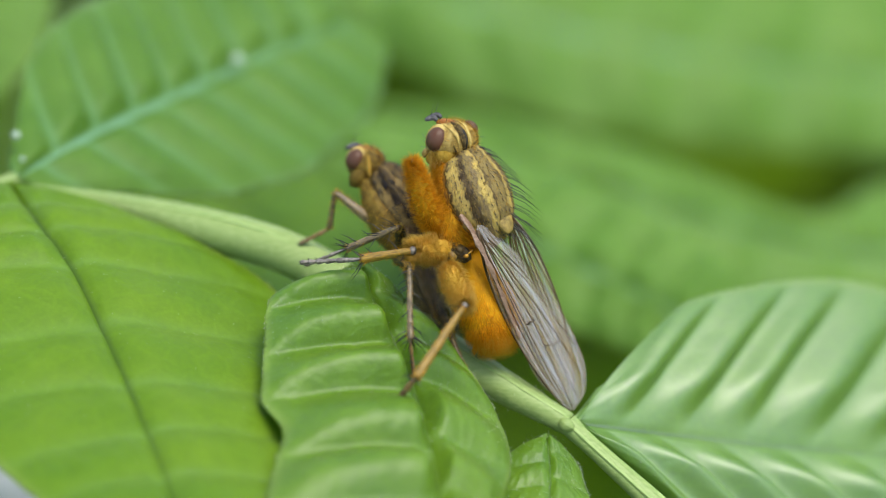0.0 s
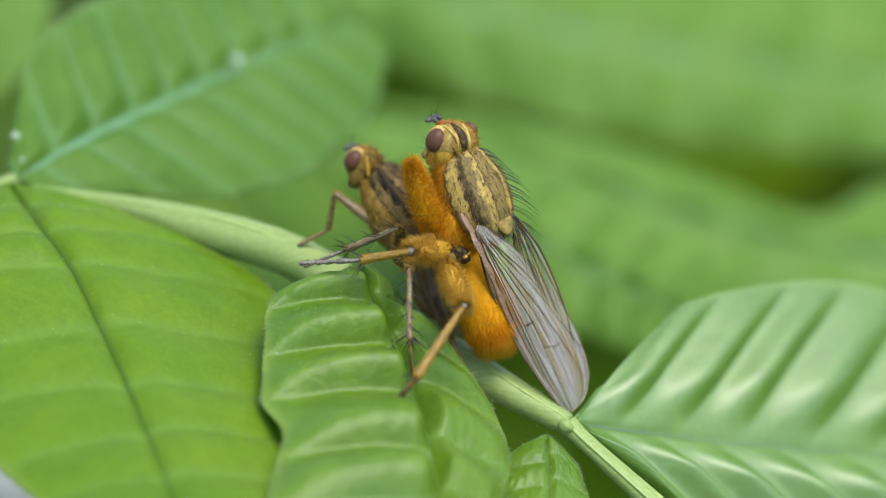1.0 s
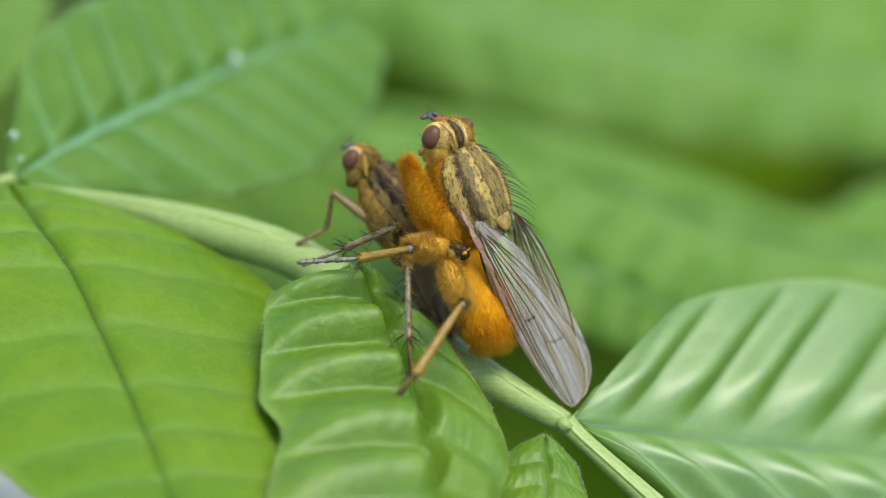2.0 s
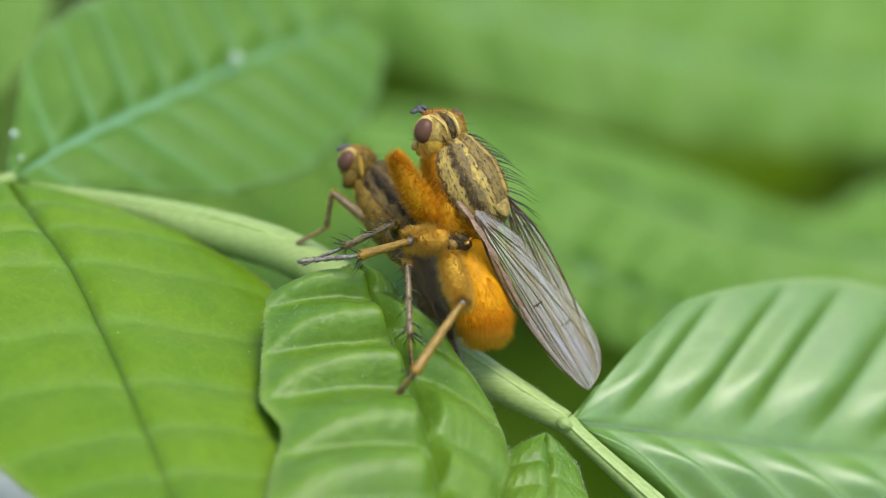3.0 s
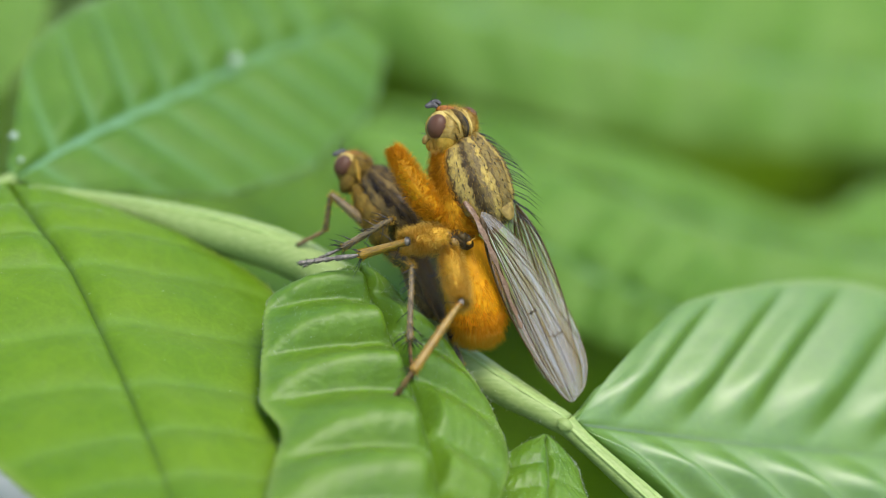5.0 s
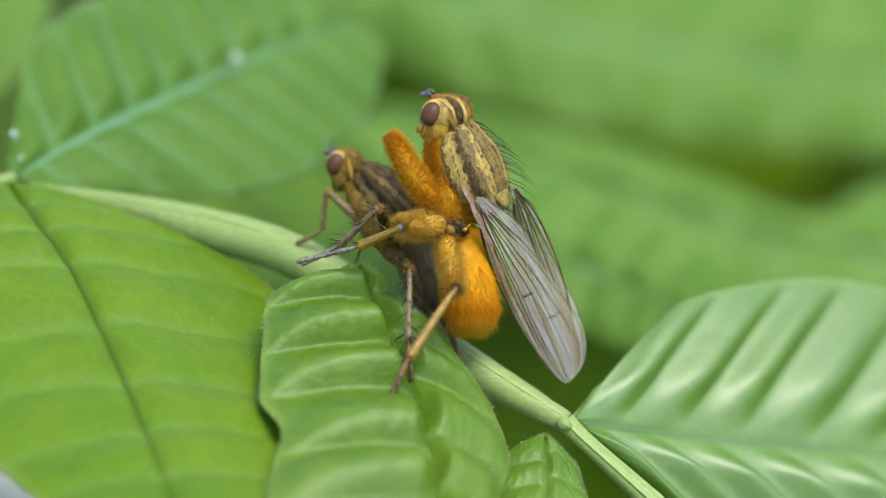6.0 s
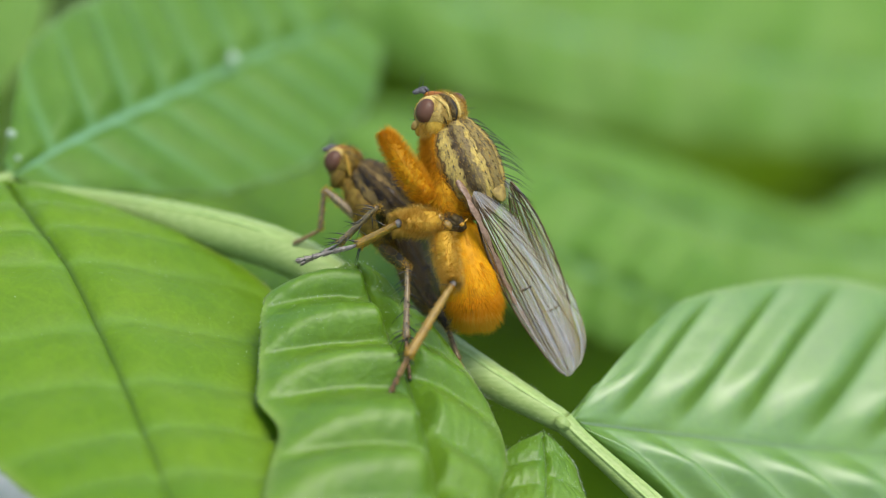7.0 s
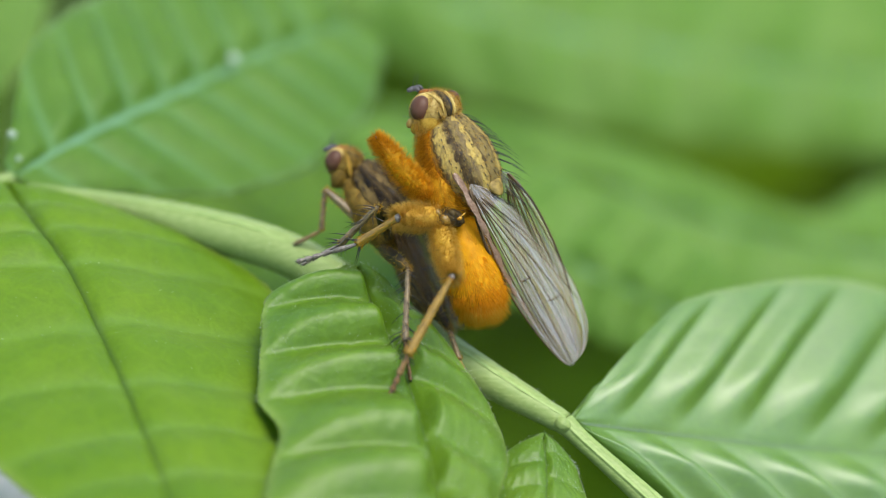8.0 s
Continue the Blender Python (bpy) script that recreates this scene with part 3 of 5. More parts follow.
# this leaf's shade is put into its colour by the darker green
make_back_leaf("plain leaf in the gap below the stalk, coloured darker green for shade",
               dict(mid=[(650, 600, -40), (560, 490, -43), (430, 370, -47), (270, 230, -52)],
                    left=(6.5, -2.5, 1.5), right=(-6.0, 4.5, -2.0), power=(0.4, 0.5), veins=6.0, quilt=0.4, seed=18.0), LEAF_GLOSSY_AND_SHADE)

# stands in for an unidentified pale grey thing; the leaf form is assumed
make_back_leaf("pale grey leaf shape below for an unknown pale thing, out of focus",
               dict(mid=[(110, 980, -40), (10, 905, -39), (-90, 830, -38), (-190, 760, -38)],
                    left=(3.0, -2.5, -1.0), right=(-2.5, 3.5, 1.0), power=(0.4, 0.5), veins=6.0, quilt=0.4, seed=19.0), PALE_GREY)


# ---- flies ----
moving = {}


def segment(name, length, r0, r1, r2, material, parent, label="", coat_spec=None, bristles=0, seed=0, bulge=0.35, up=(0, 0, 1)):
    """One leg piece from its joint along x."""
    rng = random.Random(seed)
    L = length * MM
    tube = Tube([(0, 0, 0), (L * 0.06, 0, 0), (L * bulge, 0, 0), (L * 0.75, 0, 0), (L * 0.95, 0, 0), (L, 0, 0)],
                [r0 * 0.55 * MM, r0 * MM, r1 * MM, (r1 + r2) / 2 * MM, r2 * MM, r2 * 0.5 * MM], up)
    ob = part(name, tube.mesh(name, material, 22, 14, 0.00001), parent, label)
    if coat_spec:
        n, ln, hair = coat_spec
        part("fur", hair_mesh("fur", coat(tube, n, ln, 0.6, rng=rng), hair, 0.0085), ob, kind="stuff")
    if bristles:
        roots = []
        for i in range(bristles):
            u, v = 0.12 + 0.85 * (i + rng.random()) / bristles, rng.random()
            p, n, t = tube.place(u, v)
            roots.append((p, n + 0.45 * t, rng.uniform(0.35, 0.75), t * 0.6))
        for i in range(5):
            p, n, t = tube.place(0.95, i / 5)
            roots.append((p, n + 0.8 * t, rng.uniform(0.4, 0.7), t * 0.3))
        part("bristles", hair_mesh("bristles", roots, BLACK, 0.026), ob, kind="stuff")
    return ob


def foot(name, length, r, material, parent, label, seed):
    """A jointed foot: five beads along x and two claws."""
    rng = random.Random(seed)
    pts, rad = [], []
    cuts = (0.0, 0.40, 0.58, 0.73, 0.86, 1.0)
    for a, b in zip(cuts, cuts[1:]):
        for f, k in ((0.04, 0.62), (0.45, 0.85), (0.92, 1.05)):
            pts.append(((a + (b - a) * f) * length * MM, 0, 0))
            rad.append(r * k * MM)
    tube = Tube(pts, rad)
    ob = part(name, tube.mesh(name, material, 70, 10, even=True), parent, label)
    roots = coat(tube, 110, 0.09, 0.9, rng=rng)
    part("bristles", hair_mesh("bristles", roots, BLACK, 0.006), ob, kind="stuff")
    x = length * MM
    for s in (-1, 1):
        claw = Tube([(x * 0.985, 0, 0), (x + 0.07 * MM, s * 0.05 * MM, 0.01 * MM), (x + 0.11 * MM, s * 0.08 * MM, -0.05 * MM)], [0.022 * MM, 0.016 * MM, 0.003 * MM])
        part("claw", claw.mesh("claw", BLACK, 8, 6), ob)
    return ob


def wing_blade(name, base, tip, across, lead, trail, membrane, parent, label, seed, pivot):
    """A wing: a thin veined sheet. base, tip, across in metres; lead, trail: half widths in mm."""
    base, tip, e2 = np.array(base) - pivot, np.array(tip) - pivot, np.array(across, float)
    e1 = tip - base
    ln = np.linalg.norm(e1)
    e1 = e1 / ln
    e2 = e2 - e1 * (e2 @ e1)
    e2 /= np.linalg.norm(e2)
    e3 = np.cross(e1, e2)
    if e3[2] < 0:
        e3 = -e3

    def half(s, w, p, q):
        top = (p / (p + q)) ** p * (q / (p + q)) ** q
        return w * MM * (max(s, 1e-5) ** p) * (max(1 - s, 1e-5) ** q) / top

    def spot(s, k):
        """s along, k from -1 at the leading edge to 1 at the trailing edge"""
        w = half(s, lead, 0.55, 0.42) * -k if k < 0 else half(s, trail, 0.75, 0.42) * k
        fold = 0.055 * MM * math.sin(k * 13.0) * min(1, s * 4) * (1 - s) ** 0.4
        bow = -0.30 * MM * (k * k) * math.sin(math.pi * min(1, s * 1.1))
        return base + e1 * ln * s + e2 * (w if k > 0 else -w) + e3 * (fold + bow)

    nu, nv = 70, 40
    verts, uv, faces = [], [], []
    for i in range(nu + 1):
        for j in range(nv + 1):
            s, k = i / nu, 2 * j / nv - 1
            verts.append(spot(s, k))
            uv.append((s, k))
    for i in range(nu):
        for j in range(nv):
            a = i * (nv + 1) + j
            faces.append((a, a + 1, a + nv + 2, a + nv + 1))
    ob = part(name, mesh_of(name, verts, faces, membrane, True, uv), parent, label)
    lift = e3 * 0.012 * MM

    def vein(pts, r0, r1, material=WING_VEIN):
        q = [spot(s, k) + lift for s, k in pts]
        n = len(q)
        part("wing_vein", Tube(q, [(r0 + (r1 - r0) * i / (n - 1)) * MM for i in range(n)]).mesh("wing_vein", material, 30, 6, even=True), ob)

    vein([(0.02, -0.9), (0.2, -1), (0.4, -1), (0.6, -1), (0.8, -1), (0.93, -1), (0.985, -0.9)], 0.055, 0.020)
    vein([(0.02, -0.7), (0.15, -0.75), (0.3, -0.82), (0.45, -0.92), (0.55, -1)], 0.035, 0.014)
    vein([(0.03, -0.5), (0.2, -0.52), (0.4, -0.55), (0.6, -0.62), (0.8, -0.75), (0.9, -0.95)], 0.034, 0.012)
    vein([(0.05, -0.3), (0.25, -0.22), (0.5, -0.25), (0.75, -0.35), (0.97, -0.6)], 0.032, 0.012)
    vein([(0.08, -0.1), (0.28, 0.02), (0.52, 0.10), (0.76, 0.05), (0.985, 0.0)], 0.030, 0.012)
    vein([(0.10, 0.1), (0.30, 0.32), (0.52, 0.45), (0.72, 0.55), (0.90, 0.8)], 0.028, 0.011)
    vein([(0.10, 0.3), (0.28, 0.60), (0.46, 0.78), (0.60, 1.0)], 0.026, 0.010)
    vein([(0.10, -0.6), (0.30, -0.40), (0.5, -0.42), (0.72, -0.5), (0.94, -0.8)], 0.026, 0.010)
    vein([(0.12, 0.0), (0.30, 0.16), (0.5, 0.28), (0.74, 0.30), (0.95, 0.4)], 0.024, 0.010)
    vein([(0.08, 0.2), (0.26, 0.46), (0.44, 0.62), (0.62, 0.74), (0.80, 0.98)], 0.022, 0.010)
    vein([(0.52, -0.25), (0.525, -0.08), (0.53, 0.10)], 0.034, 0.034)
    vein([(0.66, 0.08), (0.69, 0.3), (0.70, 0.53)], 0.022, 0.022)
    vein([(0.05, 0.9), (0.25, 1), (0.5, 1), (0.75, 1), (0.95, 0.98)], 0.010, 0.010)
    for s, k in ((0.528, 0.0), (0.53, 0.12)):
        c = spot(s, k) + lift
        part("dark_spot", Tube([c - e1 * 0.06 * MM, c, c + e1 * 0.06 * MM], [0.01 * MM, 0.05 * MM, 0.01 * MM]).mesh("dark_spot", BLACK, 8, 8), ob)
    return ob


def ball(name, centre, radii, material, parent, label="", axis=(1, 0, 0), up=(0, 0, 1), wrinkle=0.0, nu=22, nv=24):
    """An egg-shaped body: radii along axis, across, and along up, in mm."""
    c, ax = np.array(centre), np.array(axis, float)
    ax /= np.linalg.norm(ax)
    pts, rad = [], []
    for i in range(13):
        a = math.pi * i / 12
        pts.append(c - ax * radii[0] * MM * math.cos(a))
        rad.append((max(math.sin(a), 0.02) * radii[1] * MM, max(math.sin(a), 0.02) * radii[2] * MM))
    tube = Tube(pts, rad, up)
    ob = part(name, tube.mesh(name, material, nu, nv, wrinkle, even=True), parent, label)
    return ob, tube


class FlyView:
    def __init__(self, a, b):
        self.a, self.b = a, b

    def __call__(self, a, b, w):
        return np.array(((a - self.a) * VIEW_STEP * MM, (self.b - b) * VIEW_STEP * MM, w * MM))


def st(n):
    return n * VIEW_STEP * MM


def bristle_row(name, roots, parent, radius=0.014):
    return part(name, hair_mesh(name, roots, BLACK, radius), parent, kind="stuff")


def make_antenna(at_, parent, material):
    """Short grey antenna with a thin feeler."""
    stub = Tube([at_, at_ + st(np.array((-6, 4, 3))), at_ + st(np.array((-17, 1, 4))), at_ + st(np.array((-21, 0, 4)))], [st(3.5), st(5), st(4.5), st(1.5)])
    ob = part("antenna", stub.mesh("antenna", material, 16, 10, 0.00001), parent, "short grey antenna")
    part("feeler", hair_mesh("feeler", [(at_ + st(np.array((-10, 8, 4))), np.array((0.15, 1.0, 0.1)), 0.55, np.array((0.2, 0, 0)))], BLACK, 0.016), ob)
    return ob


def make_male():
    P = FlyView(815, 300)
    rng = random.Random(21)
    fly = new("male_fly")
    tagged(fly, "golden furry dung fly clasping its mate from above", "fly")

    # trunk
    back = (0.72, 0.28, 0.66)
    trunk = Tube([P(785, 214, -0.4), P(795, 228, -0.4), P(808, 262, -0.35), P(822, 300, -0.35), P(836, 338, -0.4), P(846, 368, -0.4), P(852, 388, -0.4)],
                 [(st(12), st(14)), (st(42), st(40)), (st(62), st(58)), (st(66), st(66)), (st(58), st(62)), (st(40), st(44)), (st(10), st(14))], back)
    th = part("thorax", trunk.mesh("thorax", THORAX, 46, 48, 0.00003), fly, "yellow and brown striped thorax")
    scut, _ = ball("scutellum", P(876, 329, 0.26), (0.66, 0.40, 0.18), SCUTEL, th, "pale yellow scutellum", axis=(0.42, -0.9, 0.1), up=back)
    part("flank_fur", hair_mesh("flank_fur", [*coat(trunk, 5200, 0.32, 0.3, (0.12, 0.93), (0.25, 0.62), rng=rng), *coat(trunk, 900, 0.26, 0.35, (0.1, 0.9), (0.62, 0.76), rng=rng)], FUR, 0.0092),
         th, "golden fur on the flank", "stuff")
    part("short_hairs", hair_mesh("short_hairs", coat(trunk, 650, 0.14, 1.0, (0.08, 0.92), (-0.22, 0.22), rng=rng), BLACK, 0.0055), th, kind="stuff")
    part("back_down", hair_mesh("back_down", coat(trunk, 1500, 0.09, 1.2, (0.06, 0.94), (-0.24, 0.24), rng=rng), FUR_PALE, 0.005), th, "short pale down", "stuff")
    roots = []
    for i in range(11):
        u = 0.14 + 0.07 * i
        for v in (-0.15, -0.11, -0.07):
            p, n, t = trunk.place(min(0.95, u + rng.uniform(-0.02, 0.02)), v % 1)
            roots.append((p, n * 0.8 + t * 0.6 + 0.15 * np.array((1, 0, 0)), rng.uniform(0.5, 0.85) + 0.6 * u, t * 0.9))
        for v in (0.0, 0.06, 0.12, 0.18):
            p, n, t = trunk.place(min(0.95, u + rng.uniform(-0.03, 0.03)), v)
            roots.append((p, n * 0.4 + t * 0.9, rng.uniform(0.10, 0.2), t * 0.2))
    for s in (-1, 1):
        roots.append((P(893, 322, 0.35 + s * 0.3), np.array((0.85, -0.45, 0.0)), 1.35, np.array((0.1, -0.7, 0))))
        roots.append((P(900, 342, 0.35 + s * 0.3), np.array((0.75, -0.6, 0.1)), 1.2, np.array((0.1, -0.6, 0))))
    bristle_row("back_bristles", roots, th, 0.018)

    # belly between the legs
    belly = Tube([P(768, 222, -0.3), P(771, 256, -0.2), P(777, 305, -0.05), P(786, 352, 0.05), P(797, 386, 0.0), P(804, 398, 0)],
                 [st(10), st(22), st(30), st(35), st(27), st(8)], (0, 0, 1))
    be = part("belly", belly.mesh("belly", PLEURA, 30, 24, 0.00004), fly, "orange furry breast")
    part("fur", hair_mesh("fur", coat(belly, 5200, 0.33, 0.2, (0.02, 0.96), rng=rng), FUR, 0.0092), be, kind="stuff")
    # dark sockets; the ball is enlarged to stand for shade between the legs
    dark, _ = ball("leg_socket", P(797, 394, 0.72), (0.62, 0.33, 0.22), DARK_SKIN, fly, "black-brown sockets of the legs, enlarged to stand for crevice shade", axis=(1, -0.4, 0), wrinkle=0.0002)
    for a, b, w, r in ((778, 386, 0.80, 0.16), (790, 398, 0.86, 0.17), (803, 388, 0.84, 0.15), (814, 402, 0.80, 0.13)):
        ball("leg_socket", P(a, b, w), (r * 1.3, r, r), LEG_GOLD if r > 0.155 else DARK_SKIN, dark, axis=(0.8, -0.6, 0.2), wrinkle=0.00006)
    spikes = [(P(rng.uniform(770, 822), rng.uniform(380, 406), 0.92), np.array((rng.gauss(0, 0.6), rng.gauss(-0.3, 0.6), 0.7)), rng.uniform(0.2, 0.42), np.array((0, -0.4, 0))) for _ in range(34)]
    bristle_row("socket_bristles", spikes, dark, 0.011)
    ball("haltere", P(816, 398, 1.0), (0.10, 0.075, 0.075), HALTERE, fly, "orange balancer knob", axis=(1, 0.3, 0))
    ball("haltere_stem", P(823, 391, 0.94), (0.12, 0.03, 0.03), HALTERE, fly, axis=(1, 0.9, 0))

    # head
    head, ht = ball("head", P(777, 199, -0.35), (0.98, 0.74, 0.78), FACE, fly, "yellow bristly head", axis=(1, 0.18, -0.25), wrinkle=0.00004, nu=30, nv=32)
    ball("cheek", P(769, 221, -0.30), (0.66, 0.56, 0.66), CHEEK, head, "olive yellow cheek", axis=(0.25, 1, 0.0), wrinkle=0.00004)
    ball("eye_ring", P(756, 196, 0.04), (0.56, 0.47, 0.36), EYE_RING, head, "pale rim round the eye", axis=(0.35, 0.95, 0), up=(-0.25, 0, 1))
    ball("eye", P(754, 197, 0.10), (0.50, 0.41, 0.40), EYE_BROWN, head, "large brown compound eye", axis=(0.35, 0.95, 0), up=(-0.25, 0, 1), nu=30, nv=32)
    ball("eye", P(806, 180, -0.66), (0.36, 0.27, 0.42), EYE_BROWN, head, "large brown compound eye", axis=(0.5, -0.85, 0), up=(0.6, 0.3, 0.6))
    ball("frons", P(775, 174, -0.32), (0.56, 0.25, 0.34), FRONS, head, "rust-red brow between the eyes", axis=(1, -0.25, 0))

    def skull(a, b, proud=0.0):
        """A place on the head's rounded upper side."""
        c = P(777, 199, -0.35)
        d = (P(a, b, 0) - c) / MM
        deep = max(0.05, 1 - (d[0] / 0.96) ** 2 - (d[1] / 0.74) ** 2)
        return P(a, b, -0.35 + 0.78 * math.sqrt(deep) + proud)

    def stripe(name, pts, width, material, label, proud=0.0):
        q = [skull(a, b, proud) for a, b in pts]
        me = Tube(q, [(st(width * 0.3), st(1.2)), *[(st(width), st(2.2))] * (len(q) - 2), (st(width * 0.3), st(1.2))], (0.2, 0.2, 1)).mesh(name, material, 24, 10, 0.00002)
        part(name, me, head, label)

    stripe("crown_mark", ((776, 167), (787, 174), (797, 184), (803, 198), (802, 214)), 7, DARK_SKIN, "dark brown mark on the crown")
    stripe("brow_stripe", ((752, 172), (766, 172), (780, 180), (790, 192), (794, 208)), 3.0, EYE_RING, "pale stripe beside the eye", 0.02)
    stripe("brow_stripe", ((786, 163), (799, 171), (808, 184), (812, 200), (811, 216)), 3.4, EYE_RING, "pale stripe beside the eye", 0.02)
    stripe("neck_line", ((783, 166), (795, 176), (805, 190), (807, 206), (803, 222)), 1.3, BLACK, "thin black line over the crown", 0.04)
    stripe("neck_line", ((784, 206), (788, 215), (792, 224)), 2.0, DARK_SKIN, "dark line behind the eye", 0.01)
    part("down", hair_mesh("down", [*coat(ht, 1500, 0.10, 0.2, (0.1, 0.95), (-0.3, 0.3), rng=rng, spread=0.4), *coat(ht, 900, 0.2, 0.2, (0.45, 0.95), (0.0, 1.0), rng=rng, spread=0.4)], FUR_PALE, 0.005), head, "short pale down", "stuff")
    part("dark_hairs", hair_mesh("dark_hairs", coat(ht, 160, 0.16, 0.4, (0.3, 0.95), (-0.3, 0.3), rng=rng, spread=0.4), BLACK, 0.006), head, kind="stuff")
    mouth = Tube([P(745, 224, -0.1), P(740, 234, -0.1), P(742, 241, -0.1)], [st(8), st(7), st(3)])
    part("mouthparts", mouth.mesh("mouthparts", CHEEK, 12, 12, 0.00003), head)
    ball("face_lobe", P(733, 222, -0.1), (0.20, 0.13, 0.15), FACE, head, axis=(0.4, 1, 0))
    make_antenna(P(750, 164, -0.25), head, ANT)
    make_antenna(P(756, 160, -0.65), head, ANT)
    roots = []
    for a, b, w, d, ln in ((758, 170, 0.1, (-0.3, 1, 0.2), .35), (768, 166, 0.1, (0.1, 1, 0.1), .4), (780, 168, 0.1, (0.3, 1, 0.2), .4), (790, 172, 0.0, (0.6, 0.9, 0.2), .42), (800, 170, -.4, (0.5, 1, 0), .45),
                           (812, 176, -.4, (1, 0.4, 0), .5), (820, 190, -.3, (1, -0.1, 0), .5), (818, 200, -.1, (1, -0.2, 0.2), .4), (738, 205, 0.1, (-1, 0.4, 0.1), .35), (735, 198, 0, (-1, 0.8, 0), .4),
                           (733, 212, 0, (-1, 0.1, 0), .35), (736, 218, 0, (-0.9, -0.4, 0.1), .3), (795, 188, 0.35, (0.7, 0.5, 0.7), .4), (788, 180, 0.3, (0.4, 0.8, 0.6), .38)):
        roots.append((P(a, b, w), np.array(d, float), ln, np.array((0.3, 0.1, 0))))
    bristle_row("head_bristles", roots, head, 0.012)
    part("fur", hair_mesh("fur", [(P(rng.uniform(742, 796), rng.uniform(212, 244), rng.uniform(-0.1, 0.28)), np.array((rng.gauss(-0.2, 0.4), -0.8, 0.5)), rng.uniform(0.15, 0.3), np.zeros(3)) for _ in range(1300)]
                            + [(P(rng.uniform(800, 820), rng.uniform(190, 225), rng.uniform(-0.5, 0.2)), np.array((0.8, -0.3, 0.4)), rng.uniform(0.12, 0.25), np.zeros(3)) for _ in range(420)], FUR_PALE, 0.005), head, kind="stuff")

    # abdomen, swings about its waist
    W = P(808, 385, -0.1)
    tail = Tube([P(808, 388, -0.5) - W, P(812, 405, -0.42) - W, P(822, 450, -0.3) - W, P(832, 496, -0.25) - W, P(839, 536, -0.2) - W, P(842, 558, -0.2) - W, P(843, 570, -0.2) - W],
                [st(14), st(32), st(44), st(50), st(44), st(26), st(5)], (0.3, 0.1, 1))
    ab = part("abdomen", tail.mesh("abdomen", ABDOMEN, 40, 32, 0.00003), fly, "orange furry abdomen")
    part("fur", hair_mesh("fur", [*coat(tail, 700, 0.12, 1.5, (0.05, 0.60), rng=rng, spread=0.15), *coat(tail, 1500, 0.24, 1.0, (0.40, 0.80), rng=rng, spread=0.25), *coat(tail, 1900, 0.38, 1.2, (0.62, 0.90), rng=rng, spread=0.25)], FUR_SOFT, 0.009), ab, kind="stuff")
    part("tail_fur", hair_mesh("tail_fur", [*coat(tail, 1500, 0.50, 1.7, (0.74, 0.90), rng=rng, spread=0.30), *coat(tail, 1700, 0.46, 1.1, (0.90, 0.998), rng=rng, spread=0.35)], FUR_TIP, 0.011), ab, "bright orange fur at the tip", "stuff")
    moving["abdomen"] = ab

    # wings, swing about the shoulder
    V = P(838, 345, 1.3)
    near = wing_blade("wing", P(836, 340, 1.15), P(1012, 668, -1.6), (0.88, 0.47, -0.75), 0.70, 1.95, WING, fly, "clear brownish veined wing", 1, V)
    band = Tube([P(808, 322, 0.92) - V, P(824, 346, 1.12) - V, P(846, 392, 1.0) - V, P(866, 436, 0.68) - V, P(886, 482, 0.25) - V, P(912, 535, -0.25) - V, P(946, 598, -0.85) - V],
                [(st(3), st(2)), (st(7), st(2.6)), (st(7), st(2.6)), (st(6), st(2.4)), (st(5), st(2.2)), (st(4), st(2)), (st(1), st(1))], (0.6, 0.3, 0.75))
    part("wing_root", band.mesh("wing_root", WING_BASE, 40, 16, 0.00012), near, "pinkish brown wing root")
    moving["wing_near"] = near
    far = wing_blade("wing", P(892, 318, 0.1), P(1004, 640, -2.6), (-0.88, -0.35, -0.25), 0.80, 1.05, WING, fly, "clear brownish veined wing", 2, V)
    moving["wing_far"] = far

    # raised foreleg
    F = P(756, 352, 0.6)
    fem = Tube([P(760, 360, 0.6) - F, P(746, 340, 0.7) - F, P(722, 306, 0.9) - F, P(700, 270, 0.95) - F, P(686, 248, 0.9) - F, P(678, 236, 0.9) - F], [st(9), st(17), st(19), st(15), st(9), st(2)])
    ff = part("front_femur", fem.mesh("front_femur", PLEURA, 26, 18, 0.00002), fly, "thick furry golden foreleg")
    part("fur", hair_mesh("fur", coat(fem, 3600, 0.30, 0.12, (0.03, 0.995), rng=rng), FUR, 0.009), ff, kind="stuff")
    ball("knee", P(681, 240, 0.9) - F, (0.12, 0.10, 0.10), LEG_GREY, ff, axis=(1, 1, 0))
    shin = Tube([P(686, 240, 0.55) - F, P(706, 272, 0.45) - F, P(726, 312, 0.4) - F, P(744, 345, 0.3) - F], [st(6), st(11), st(11), st(6)])
    sh = part("front_tibia", shin.mesh("front_tibia", LEG_GOLD, 20, 14), ff)
    part("fur", hair_mesh("fur", coat(shin, 500, 0.22, 0.5, rng=rng), FUR, 0.006), sh, kind="stuff")
    moving["front_femur"] = ff

    # middle and hind legs
    moving["male_mid_femur"] = segment("middle_femur", 2.36, 0.38, 0.42, 0.28, THIGH, fly, "thick furry golden thigh", (2800, 0.36, FUR_PALE), seed=31, bulge=0.5)
    ball("knee", (2.34 * MM, 0, 0), (0.15, 0.17, 0.17), LEG_GREY, moving["male_mid_femur"])
    moving["male_mid_tibia"] = segment("middle_tibia", 2.03, 0.12, 0.15, 0.19, LEG_GOLD, fly, "", (160, 0.10, FUR), 8, 32)
    moving["male_mid_tarsus"] = foot("middle_foot", 2.42, 0.10, LEG_GREY, fly, "grey jointed foot", 33)
    moving["male_hind_femur"] = segment("hind_femur", 3.68, 0.30, 0.38, 0.20, THIGH, fly, "thick furry golden thigh", (3000, 0.36, FUR_PALE), seed=34, bulge=0.45)
